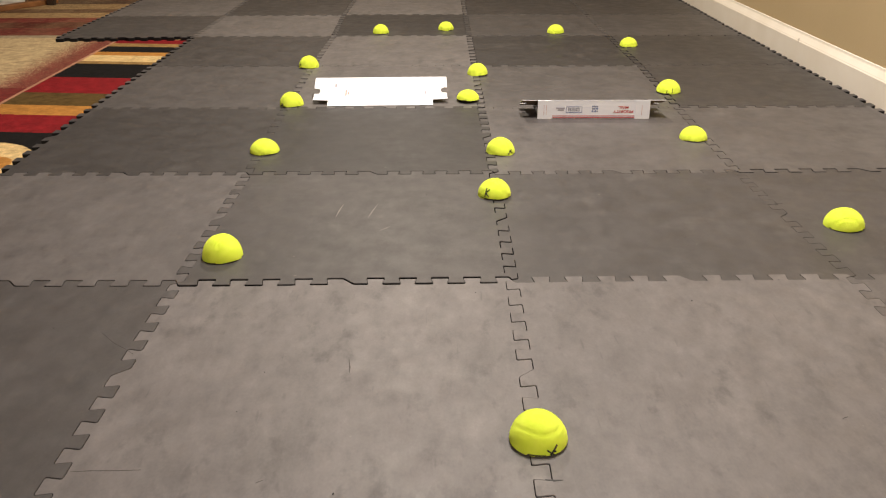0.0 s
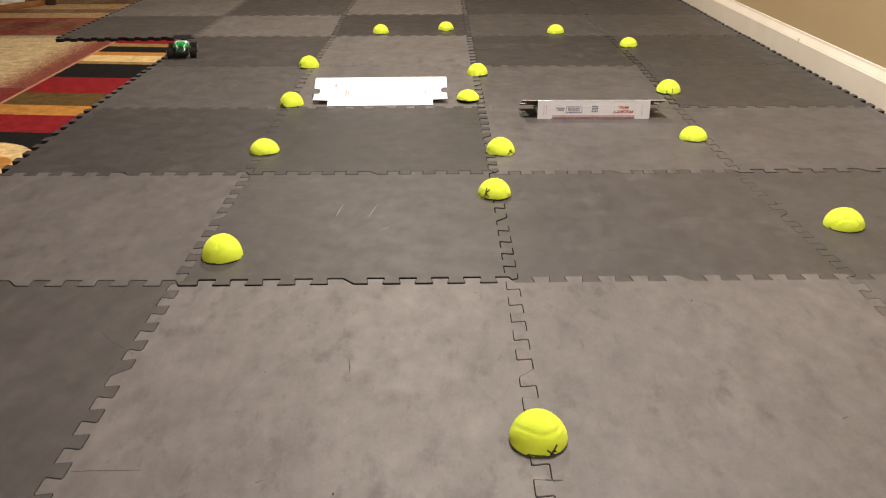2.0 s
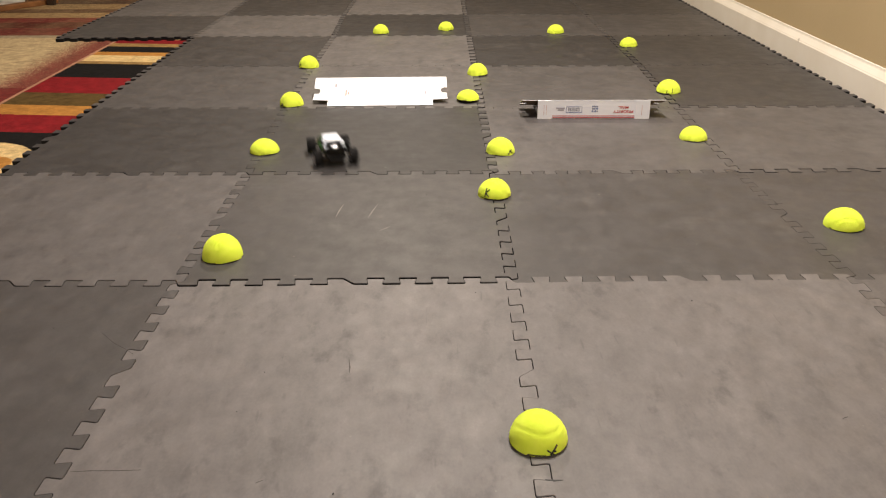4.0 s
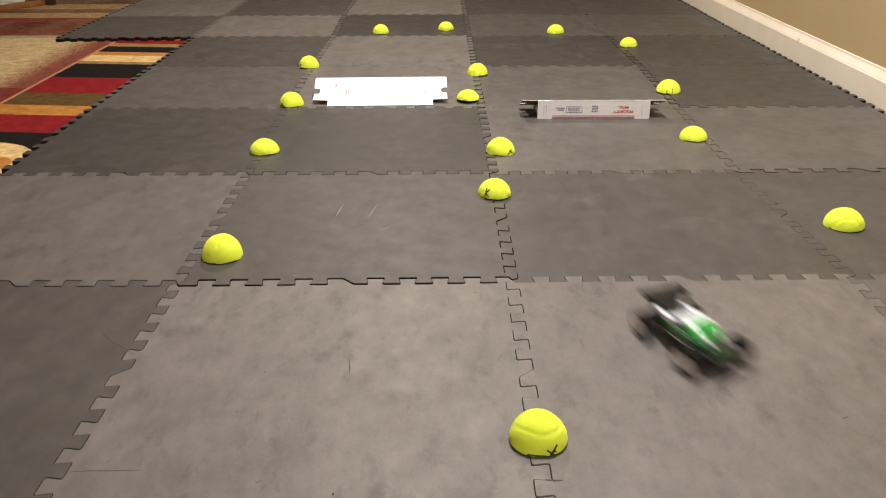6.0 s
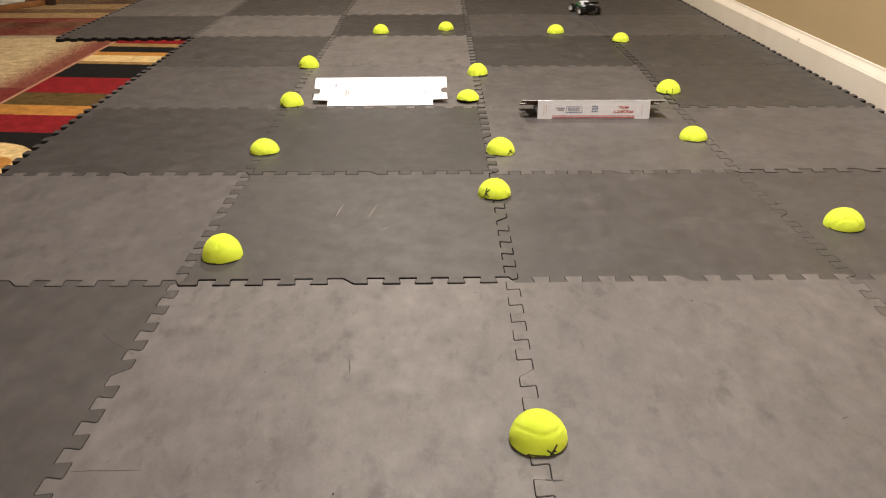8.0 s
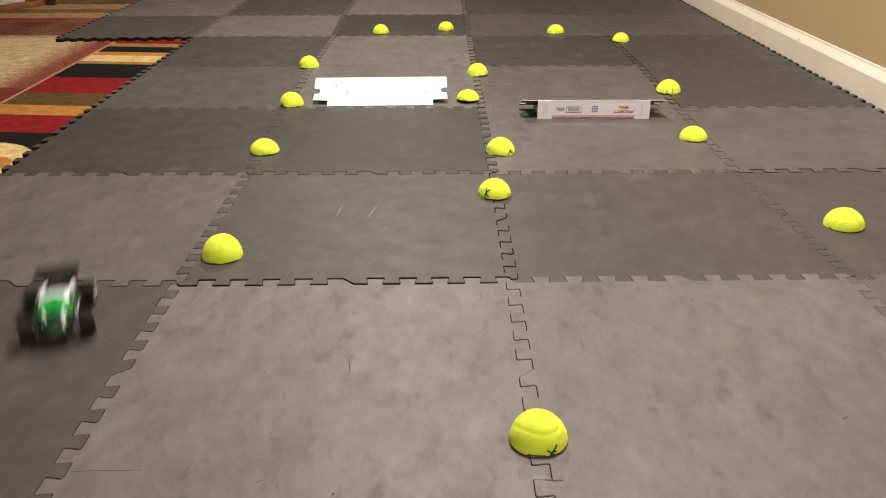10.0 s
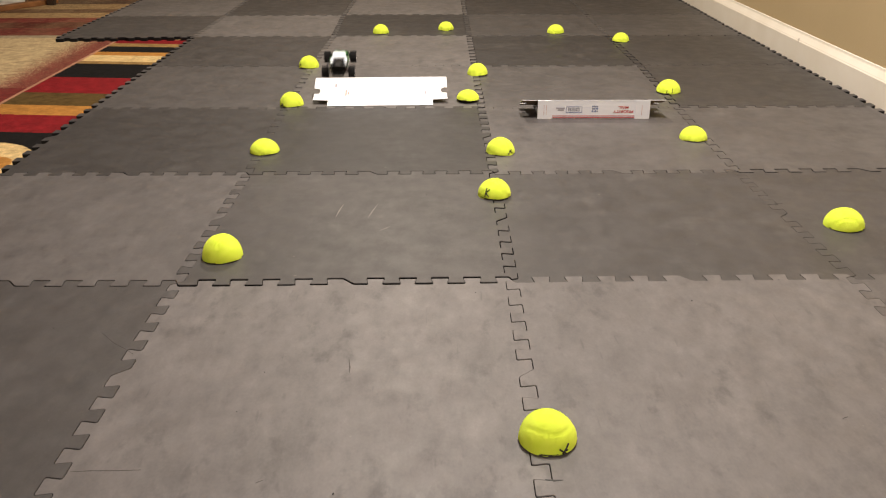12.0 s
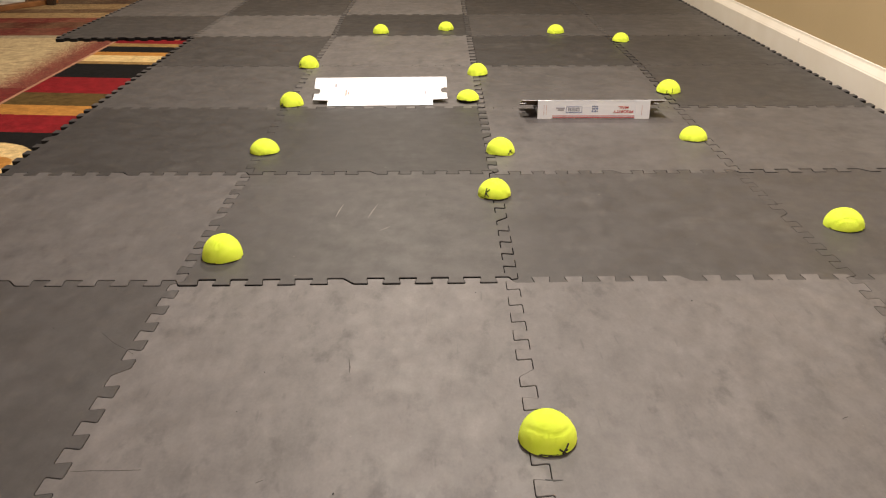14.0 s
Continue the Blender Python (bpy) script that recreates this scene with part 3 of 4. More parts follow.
def carton_ramp(m, label):
    """Low edge on the floor at y=0, rising to a printed upright face at y=RUN."""
    ob = thing("carton_ramp", label, "cardboard ramp", "jump ramps", m)
    w, thick = BOX_W / 2, 0.0016
    length = math.hypot(RUN, BOX_H)
    tilt = math.degrees(math.atan2(BOX_H - thick, RUN))
    lean = pose(0, 0, 0.0006, tilt)
    top = part("ramp_panel", slab([(-w, 0.0), (w, 0.0), (w, length), (-w, length)], thick), CARD, ob)
    top.matrix_basis = lean
    part("inner_lining", slab([(-w + 0.0005, 0.012), (w - 0.0005, 0.012), (w - 0.0005, length - 0.003), (-w + 0.0005, length - 0.003)], 0.0003), SHADED_KRAFT, top, "brown inner side of the card").location.z = -0.0004
    for s in (-1, 1):
        x0, x1 = w + 0.0006, w + 0.047
        ring = [(x0, 0.030), (x1, 0.034), (x1 - 0.002, 0.068)]
        ring += [(x1 - 0.014 - 0.006 * math.sin(a), 0.082 - 0.014 * math.cos(a)) for a in np.linspace(0.3, 2.84, 7)]
        ring += [(x1, 0.098), (x1, length - 0.004), (x1 - 0.003, length), (x0, length)]
        if s < 0:
            ring = [(-x, y) for x, y in ring][::-1]
        flap = part("side_flap", slab(ring, thick), CARD, ob, "notched white side flap")
        flap.matrix_basis = lean
        part("inner_lining", slab([(x * 0.999, y) for x, y in ring], 0.0003), SHADED_KRAFT, flap, "brown inner side of the card").location.z = -0.0004
    face = part("upright_face", boxed(-w, w, RUN - thick, RUN, 0.0006, BOX_H - 0.001, bevel=0.0004), CARD, ob, "white printed carton side")
    for s in (-1, 1):
        tuck = part("end_tuck", boxed(-0.0008, 0.0008, 0.05, RUN - 0.003, 0.0006, 0.016), CARD, ob)
        tuck.matrix_basis = pose(s * (w - 0.004), 0, 0)
    for s, wide in ((1, 0.042), (-1, 0.044)):
        part("end_tab", boxed(min(s * w, s * (w - wide)), max(s * w, s * (w - wide)), RUN + 0.0002, RUN + 0.0020, -0.0002, BOX_H + (0.0004 if s < 0 else -0.0006), bevel=0.0005), CARD, face, "folded white end tab")
    # print on the upright face; the face is seen from its +y side
    out = RUN + 0.0001

    def ink(name, x0, x1, z0, z1, mat, label="", proud=0.0):
        return part(name, boxed(x0, x1, out + proud, out + proud + 0.0003, z0, z1), mat, face, label)
    ink("red_stripe", -0.125, 0.122, 0.0022, 0.0046, INK_RED, "dark red printed stripe")
    ink("red_stripe", -0.125, 0.122, 0.0075, 0.0096, INK_RED, "dark red printed stripe")
    bx0, bx1, bz0, bz1 = 0.034, 0.082, 0.018, 0.037
    ink("code_frame", bx0, bx1, bz1 - 0.0014, bz1, INK_BLUE)
    ink("code_frame", bx0, bx1, bz0, bz0 + 0.0014, INK_BLUE)
    ink("code_frame", bx0, bx0 + 0.0014, bz0, bz1, INK_BLUE)
    ink("code_frame", bx1 - 0.0014, bx1, bz0, bz1, INK_BLUE)
    rnd = random.Random(8)
    x = bx0 + 0.007
    while x < bx1 - 0.008:
        wd = rnd.choice((0.0008, 0.0014, 0.0022))
        ink("code_bar", x, x + wd, bz0 + 0.0045, bz1 - 0.004, INK_GREY)
        x += wd + rnd.choice((0.0008, 0.0014))
    ink("print_bar", 0.086, 0.112, 0.030, 0.034, INK_PALE)
    ink("print_bar", 0.088, 0.106, 0.025, 0.028, INK_GREY)
    for k in range(12):
        cx, cz = -0.0125 + 0.0047 * (k % 4), 0.0205 + 0.0072 * (k // 4)
        ink("printed_block", cx, cx + rnd.uniform(0.0025, 0.0042), cz, cz + rnd.uniform(0.0035, 0.0062), INK_BLUE if rnd.random() < 0.6 else INK_GREY)
    ink("fold_print", 0.140, 0.141, 0.012, 0.042, INK_FADED, proud=0.0020)
    ink("fold_print", 0.147, 0.148, 0.012, 0.042, INK_FADED, proud=0.0020)
    ink("fold_print", -0.143, -0.142, 0.012, 0.040, INK_FADED, proud=0.0020)
    turn = pose(0, 0, 0, -90, 0, 0)
    for text, z, cx in (("PRIORITY", 0.0222, -0.0885), ("MAIL", 0.0345, -0.088)):
        letters(text, 0.0116, face, Matrix.Translation((cx, out + 0.0002, z)) @ turn @ Matrix.Diagonal((1.2, 1, 1, 1)), INK_RED)
    # faint print on the ramp panel
    lz = thick + 0.0001

    def mark(name, x0, x1, y0, y1, mat):
        return part(name, boxed(x0, x1, y0, y1, lz, lz + 0.0003), mat, top)
    mark("crease_line", -0.115, 0.105, 0.0475, 0.0485, INK_PALE)
    mark("crease_line", -0.11, 0.075, length - 0.008, length - 0.0072, INK_PALE)
    mark("print_bar", -0.112, -0.108, 0.056, 0.088, INK_FADED)
    mark("print_bar", -0.104, -0.100, 0.062, 0.076, INK_FADED)
    mark("print_bar", -0.147, -0.141, 0.105, 0.125, INK_PALE)
    mark("print_bar", 0.140, 0.146, 0.060, 0.078, INK_PALE)
    return ob


carton_ramp(pose(0.291, 1.238, 0.0027, 0, 0, 1.5), "opened white mailing carton lying as a ramp on the mat")
carton_ramp(pose(0.9365, 1.086 + RUN, 0.0008, 0, 0, 179.2), "opened white mailing carton with red lettering on its upright side")


# ---- the radio-controlled truck ----
WHEEL_R, BASE, TRACK = 0.0212, 0.122, 0.0468


RISE, AHEAD = 0.006, 0.004     # the body on its springs, over the axles


def tyre_mesh():
    """Blocky tread: the outer ring steps in and out."""
    n = 44
    bm = bmesh.new()
    prof = [(0.0142, -0.0118), (0.0188, -0.0124), (0.0205, -0.0105), (0.0212, -0.004), (0.0212, 0.004), (0.0205, 0.0105), (0.0188, 0.0124), (0.0142, 0.0118)]
    rows = []
    for k, (r, s) in enumerate(prof):
        row = []
        for i in range(n):
            a = 2 * math.pi * i / n
            cut = 0.0013 if 2 <= k <= 5 and (i // 2 + (k > 3)) % 2 else -0.0003
            row.append(bm.verts.new(((r - cut) * math.cos(a), s, (r - cut) * math.sin(a))))
        rows.append(row)
    for a, b in zip(rows, rows[1:] + rows[:1]):
        for i in range(n):
            bm.faces.new((a[i], a[(i + 1) % n], b[(i + 1) % n], b[i]))
    bmesh.ops.scale(bm, vec=(0.987, 0.94, 0.987), verts=bm.verts)
    return mesh_of("tyre", bm, RUBBER)


def rim_mesh():
    bm = lathe([(0.004, -0.010), (0.013, -0.010), (0.0143, 0.0095), (0.0150, 0.0112), (0.0138, 0.0112), (0.0118, 0.0085), (0.0058, 0.0060), (0.0040, 0.0092), (0.0030, 0.0092)], 28)
    for k in range(5):
        a = 2 * math.pi * k / 5
        box(bm, 0.004, 0.0125, -0.0016, 0.0016, 0.006, 0.0095, m=pose(0, 0, 0, 0, 0, 0) @ Matrix.Rotation(a, 4, "Y") @ pose(0, 0, 0, -90, 0, 0))
    bmesh.ops.scale(bm, vec=(0.92, 0.98, 0.92), verts=bm.verts)
    return mesh_of("rim", bm, RIM)


TYRE_ME, RIM_ME = tyre_mesh(), rim_mesh()


def arc_section(x, half, low, high, shoulder=0.6, n=9):
    """A body section: flat sill, sides, and a rounded top."""
    pts = [(x, -half, low)]
    for i in range(n):
        a = math.pi * i / (n - 1)
        c, s = -math.cos(a), math.sin(a)
        y = half * (abs(c) ** 0.55) * (1 if c > 0 else -1)
        pts.append((x, y * (1 - 0.18 * s), low + (high - low) * (shoulder + (1 - shoulder) * s ** 0.8)))
    pts.append((x, half, low))
    return pts


def truck():
    ob = thing("rc_truck", "small radio-controlled truck with white and green body shell", "toy truck")
    chassis = part("chassis", boxed(-0.070, 0.074, -0.026, 0.026, 0.0125, 0.0235, bevel=0.003), PLASTIC, ob, "black plastic chassis tub")
    part("front_bumper", loft([[(x, y, z) for y, z in ((-w, 0.013), (w, 0.013), (w, 0.023), (-w, 0.023))] for x, w in ((0.068, 0.022), (0.082, 0.029), (0.088, 0.025), (0.091, 0.018))]), PLASTIC, ob)
    part("rear_bumper", boxed(-0.094, -0.068, -0.021, 0.021, 0.013, 0.020, bevel=0.002), PLASTIC, ob)
    # green nose, sloping down to the front
    hood = part("hood", loft([arc_section(0.0135, 0.0240, 0.030, 0.0560), arc_section(0.020, 0.0255, 0.026, 0.0540), arc_section(0.030, 0.0275, 0.024, 0.0505),
                              arc_section(0.042, 0.0280, 0.024, 0.0470), arc_section(0.0515, 0.0265, 0.024, 0.0430)]),
                SHELL_GREEN, ob, "glossy bright green hood", True)
    nose = part("nose", loft([arc_section(0.0500, 0.0262, 0.021, 0.0432), arc_section(0.058, 0.0240, 0.020, 0.0385), arc_section(0.067, 0.0205, 0.020, 0.0325), arc_section(0.076, 0.0170, 0.019, 0.0280), arc_section(0.083, 0.0120, 0.019, 0.0240)]),
                SHELL_NOSE, ob, "very dark green nose below the hood", True)
    part("hood_vent", boxed(0.0375, 0.0455, -0.0055, 0.0055, 0.0462, 0.0482, bevel=0.0008), SMOKED, hood, "dark vent in the hood")
    for s in (-1, 1):
        w = 0.0015
        part("hood_flash", loft([[(x, s * (y - w), z), (x, s * (y + w), z - 0.0006), (x, s * (y + w), z + 0.0012), (x, s * (y - w), z + 0.0018)] for x, y, z in
                                 ((0.046, 0.0165, 0.0446), (0.051, 0.0155, 0.0424), (0.057, 0.0135, 0.0384), (0.062, 0.0115, 0.0350))]), SHELL_WHITE, nose, "white flash")
        part("headlight", boxed(0.0620, 0.0650, s * 0.016 - 0.0035, s * 0.016 + 0.0035, 0.0290, 0.0330, bevel=0.001), RIM, nose)
    # cab
    cab = part("cab", loft([[(-0.013, y, z) for y, z in ((-0.028, 0.034), (-0.0230, 0.0490), (-0.018, 0.0520), (0.018, 0.0520), (0.0230, 0.0490), (0.028, 0.034))],
                            [(0.000, y, z) for y, z in ((-0.029, 0.034), (-0.0230, 0.0525), (-0.018, 0.0555), (0.018, 0.0555), (0.0230, 0.0525), (0.029, 0.034))],
                            [(0.021, y, z) for y, z in ((-0.029, 0.034), (-0.0225, 0.0580), (-0.017, 0.0610), (0.017, 0.0610), (0.0225, 0.0580), (0.029, 0.034))],
                            [(0.0290, y, z) for y, z in ((-0.0275, 0.034), (-0.0235, 0.0510), (-0.018, 0.0535), (0.018, 0.0535), (0.0235, 0.0510), (0.0275, 0.034))]]),
               SHELL_WHITE, ob, "white cab roof and pillars")
    cab.matrix_basis = Matrix.Translation((-0.008, 0, 0.0055)) @ Matrix.Diagonal((1, 1, 0.84, 1))
    part("rear_window", boxed(-0.0155, -0.0132, -0.0165, 0.0165, 0.0380, 0.0490, bevel=0.0008), SMOKED, cab)
    for s in (-1, 1):
        # the windows lie on the leaning cab sides
        part("side_window", loft([[(x, s * ya, za), (x, s * (ya + 0.0012), za), (x, s * (yb + 0.0012), zb), (x, s * yb, zb)] for x, ya, za, yb, zb in
                                  ((0.002, 0.0276, 0.0405, 0.0248, 0.0500), (0.018, 0.0274, 0.0405, 0.0240, 0.0545), (0.028, 0.0268, 0.0405, 0.0250, 0.0470))]), SMOKED, cab, "dark side window")
        part("quarter_window", loft([[(x, s * ya, za), (x, s * (ya + 0.0012), za), (x, s * (yb + 0.0012), zb), (x, s * yb, zb)] for x, ya, za, yb, zb in
                                     ((-0.010, 0.0270, 0.0400, 0.0260, 0.0440), (-0.002, 0.0272, 0.0400, 0.0252, 0.0480))]), SMOKED, cab)
        side = part("side_panel", loft([[(x, s * a, z0), (x, s * b, z0 + 0.002), (x, s * b, z1), (x, s * (a - 0.001), z1 + 0.001)] for x, a, b, z0, z1 in
                                        ((-0.046, 0.024, 0.0285, 0.022, 0.031), (-0.020, 0.026, 0.0335, 0.019, 0.0355), (0.012, 0.026, 0.0335, 0.019, 0.0360), (0.036, 0.024, 0.0290, 0.021, 0.0330))]),
                    SHELL_DEEP, ob, "deep green lower side")
        part("side_stripe", loft([[(x, s * y, z - h), (x, s * (y + 0.0012), z - h), (x, s * (y + 0.0012), z + h), (x, s * y, z + h)] for x, y, z, h in
                                  ((-0.030, 0.0316, 0.0290, 0.0012), (-0.016, 0.0334, 0.0305, 0.0030), (0.012, 0.0334, 0.0325, 0.0030), (0.026, 0.0306, 0.0318, 0.0010))]), SHELL_YELLOW, side, "yellow-green flash")
        part("sill_stripe", loft([[(x, s * y, z - 0.0009), (x, s * (y + 0.0011), z - 0.0009), (x, s * (y + 0.0011), z + 0.0009), (x, s * y, z + 0.0009)] for x, y, z in
                                  ((-0.020, 0.0334, 0.0225), (0.012, 0.0334, 0.0225), (0.030, 0.0302, 0.0235))]), SHELL_WHITE, side)
        # white rails beside the open bed
        part("bed_rail", loft([[(x, s * y0, z0), (x, s * y1, z0), (x, s * y1, z1 - 0.002), (x, s * (y0 + y1) / 2, z1), (x, s * y0, z1 - 0.001)] for x, y0, y1, z0, z1 in
                               ((-0.018, 0.0195, 0.0300, 0.034, 0.0490), (-0.030, 0.0205, 0.0300, 0.033, 0.0455), (-0.050, 0.0200, 0.0285, 0.034, 0.0435), (-0.065, 0.0195, 0.0265, 0.036, 0.0420))]),
             SHELL_WHITE, ob, "white rail of the open bed")
    bed = part("bed_cover", loft([arc_section(-0.019, 0.0190, 0.0235, 0.0455), arc_section(-0.040, 0.0190, 0.0235, 0.0425), arc_section(-0.062, 0.0165, 0.0235, 0.0360), arc_section(-0.072, 0.0120, 0.0235, 0.0300)]),
               GLOSS, ob, "glossy black cover in the bed", True)
    for y in (-0.006, 0.0, 0.006):
        slot = part("silver_slot", boxed(-0.007, 0.007, y - 0.0010, y + 0.0010, -0.0008, 0.0010, bevel=0.0003), STEEL, bed)
        slot.matrix_basis = pose(-0.064, 0, 0.0372, 0, -38, 0)
    for x, y, z in ((-0.028, 0.010, 0.0432), (-0.034, -0.009, 0.0425), (-0.026, -0.003, 0.0442), (-0.038, 0.004, 0.0428)):
        clip = part("body_clip", boxed(-0.0035, 0.0035, -0.0012, 0.0012, -0.0006, 0.0012, bevel=0.0003), STEEL, bed)
        clip.matrix_basis = pose(x, y, z, 0, -8, 30 * (1 if y > 0 else -1))
    part("motor", lathe([(0.006, -0.014), (0.0085, -0.013), (0.0085, 0.013), (0.006, 0.014)], 20), PLASTIC, ob).matrix_basis = pose(-0.062, 0, 0.030)
    # rear wing
    wing = part("rear_wing", loft([[(x, y, z) for x, z in ((-0.067, 0.0495), (-0.072, 0.0523), (-0.081, 0.0567), (-0.089, 0.0632), (-0.0905, 0.0622), (-0.082, 0.0547), (-0.073, 0.0503))] for y in (-0.034, 0.034)]),
                PLASTIC, ob, "black rear wing")
    for s in (-1, 1):
        part("end_plate", boxed(-0.094, -0.066, s * 0.0350 - 0.0009, s * 0.0350 + 0.0009, 0.0500, 0.0630, bevel=0.0008), PLASTIC, wing)
        part("wing_post", rod(bmesh.new(), (-0.066, s * 0.012, 0.030), (-0.078, s * 0.014, 0.0545), 0.0018), PLASTIC, ob)
    part("shock_tower", boxed(-0.0735, -0.0700, -0.024, 0.024, 0.024, 0.044, bevel=0.001), PLASTIC, ob)
    part("shock_tower", boxed(0.0545, 0.0575, -0.020, 0.020, 0.022, 0.036, bevel=0.001), PLASTIC, ob)
    wheels = []
    for x in (BASE / 2, -BASE / 2):
        for s in (1, -1):
            bm = bmesh.new()
            for dx in (-0.009, 0.009):
                rod(bm, (x + dx - AHEAD, s * 0.018, 0.0155), (x + dx * 0.3 - AHEAD, s * 0.040, WHEEL_R - RISE), 0.0020)
            part("suspension_arm", bm, PLASTIC, ob)
            sx = x - 0.009 if x > 0 else x - 0.010
            shock = part("shock_absorber", rod(bmesh.new(), (sx, s * 0.021, 0.046 if x < 0 else 0.038), (sx, s * 0.036, 0.019), 0.0034, 12), PLASTIC, ob)
            part("shock_shaft", rod(bmesh.new(), (sx + 0.0005, s * 0.030, 0.0295), (sx + 0.0005, s * 0.0365, 0.0182), 0.0040, 12), STEEL, shock, "pale metal damper")
            part("axle", rod(bmesh.new(), (x - AHEAD, s * 0.02, WHEEL_R - RISE), (x - AHEAD, s * 0.042, WHEEL_R - RISE), 0.0016), STEEL, ob)
            wheel = new("wheel")
            wheel.empty_display_size = 0.02
            wheel.parent = ob
            wheel.matrix_basis = pose(x, s * TRACK, WHEEL_R)
            for nm, me, lab in (("tyre", TYRE_ME, ""), ("rim", RIM_ME, "white dished rim")):
                o = new(nm, me)
                o.parent = wheel
                tagged(o, lab)
                if s < 0:
                    o.matrix_basis = Matrix.Rotation(math.pi, 4, "Z")
            wheels.append((wheel, x, s))
    for child in ob.children:
        if not child.name.startswith("wheel"):
            child.matrix_basis = Matrix.Translation((AHEAD, 0, RISE)) @ child.matrix_basis
    return ob, wheels


rc_truck, WHEELS = truck()
rc_truck.scale = (0.95, 0.95, 0.95)


# ---- the chair at the edge of the rug ----
def sled_chair():
    """A low chair; the runner, a foot and the hem of the cover come into view."""
    ob = thing("sled_chair", "chair with a brown wooden runner and white cover", "chair", m=pose(-1.70, 3.56, -MAT))
    run = Vector((-0.30, -0.48, 0)).normalized()
    yaw = math.degrees(math.atan2(run.y, run.x))
    r = part("runner", boxed(-0.05, 0.75, -0.022, 0.022, 0.0, 0.028, bevel=0.005), WOOD, ob, "brown stained wooden runner")
    r.matrix_basis = pose(-0.03, 0.03, 0, 0, 0, yaw)
    part("leg", boxed(-0.02, 0.02, -0.02, 0.02, 0.0, 0.42, bevel=0.004), DARK_WOOD, ob, "dark wooden leg")
    for dx, dy in ((-0.5, 0.05), (-0.5, 0.55), (0.0, 0.55)):
        part("leg", boxed(dx - 0.02, dx + 0.02, dy - 0.02, dy + 0.02, 0.0, 0.42, bevel=0.004), DARK_WOOD, ob, "dark wooden leg")
    part("seat", boxed(-0.56, 0.04, -0.04, 0.60, 0.42, 0.50, bevel=0.02), CLOTH, ob, "white covered seat")
    part("backrest", boxed(-0.56, 0.04, 0.52, 0.60, 0.50, 0.92, bevel=0.02), CLOTH, ob, "white covered backrest")


sled_chair()


def paper(x, y):
    ob = tagged(new("paper_sheet", mesh_of("paper_sheet", boxed(-0.15, 0.15, -0.11, 0.11, 0, 0.003, bevel=0.001), CLOTH)), "white paper sheet lying on the rug", "paper")
    ob.matrix_basis = pose(x, y, -MAT, 0, 0, 24)


paper(-2.06, 3.66)


def foam_marks():
    """Scratches, gouges, worn joints and a joint gap that stand out on single tiles."""
    def line(name, pts, width, mat, label):
        bm = bmesh.new()
        row = []
        for k, (x, y) in enumerate(pts):
            a = Vector(pts[max(k - 1, 0)])
            b = Vector(pts[min(k + 1, len(pts) - 1)])
            side = Vector((-(b - a).y, (b - a).x)).normalized() * width * (0.35 if k in (0, len(pts) - 1) else 1.0)
            base = ground(x, y, 0.02) if width > 0.002 else ground(x, y)
            row.append([bm.verts.new((x + side.x * s, y + side.y * s, base + h)) for s, h in ((-1, 0.0001), (-0.5, 0.0004), (0.5, 0.0004), (1, 0.0001))])
        for a, b in zip(row, row[1:]):
            for k in range(3):
                bm.faces.new((a[k], a[k + 1], b[k + 1], b[k]))
        ob = new(name, mesh_of(name, bm, mat))
        tagged(ob, label, "floor mark", kind="stuff")
    for pts in ([(0.254, 0.309), (0.258, 0.349), (0.263, 0.383)],
                [(0.324, 0.305), (0.330, 0.341), (0.339, 0.382)],
                [(0.353, 0.233), (0.364, 0.245), (0.373, 0.254)]):
        line("scratch", pts, 0.0011, PALE_FOAM, "pale scratch in the foam")
    for pts, width in (([(-0.070, -0.183), (-0.041, -0.214), (-0.015, -0.234), (0.002, -0.249)], 0.0009),
                       ([(0.016, -0.531), (0.040, -0.529), (0.072, -0.529), (0.103, -0.528)], 0.0008),
                       ([(0.605, -0.551), (0.616, -0.554), (0.627, -0.553)], 0.0024),
                       ([(1.221, 0.384), (1.230, 0.380), (1.239, 0.380)], 0.0026),
                       ([(0.830, 0.540), (0.834, 0.512), (0.826, 0.481)], 0.0012),
                       ([(1.111, 1.573), (1.126, 1.590), (1.133, 1.564)], 0.004),
                       ([(1.023, -0.429), (1.032, -0.425)], 0.002),
                       ([(0.338, -0.268), (0.341, -0.290), (0.342, -0.306)], 0.0016),
                       ([(0.251, -0.554), (0.259, -0.549)], 0.002)):
        # the strip at (0.605, -0.551) paints in the dark of a wide joint gap
        line("gouge_gap", pts, width * 0.8, BLACK_MARK if 0.0022 < width < 0.003 else DARK_FOAM, "dark line in the foam, for wear and joint gaps")


foam_marks()


def dust():
    """Crumbs and lint on the tiles."""
    rnd = random.Random(2)
    bm = bmesh.new()
    for _ in range(70):
        x, y, r = rnd.uniform(-0.5, 1.7), rnd.uniform(-0.7, 2.2), rnd.uniform(0.0006, 0.0015)
        bmesh.ops.create_icosphere(bm, subdivisions=1, radius=r, matrix=Matrix.Translation((x, y, ground(x, y) + r * 0.4)) @ Matrix.Diagonal((1, 1.4, 0.5, 1)))
    tagged(new("crumbs", mesh_of("crumbs", bm, BLACK_MARK)), "dark crumbs scattered on the foam tiles", "crumbs", kind="stuff")


dust()

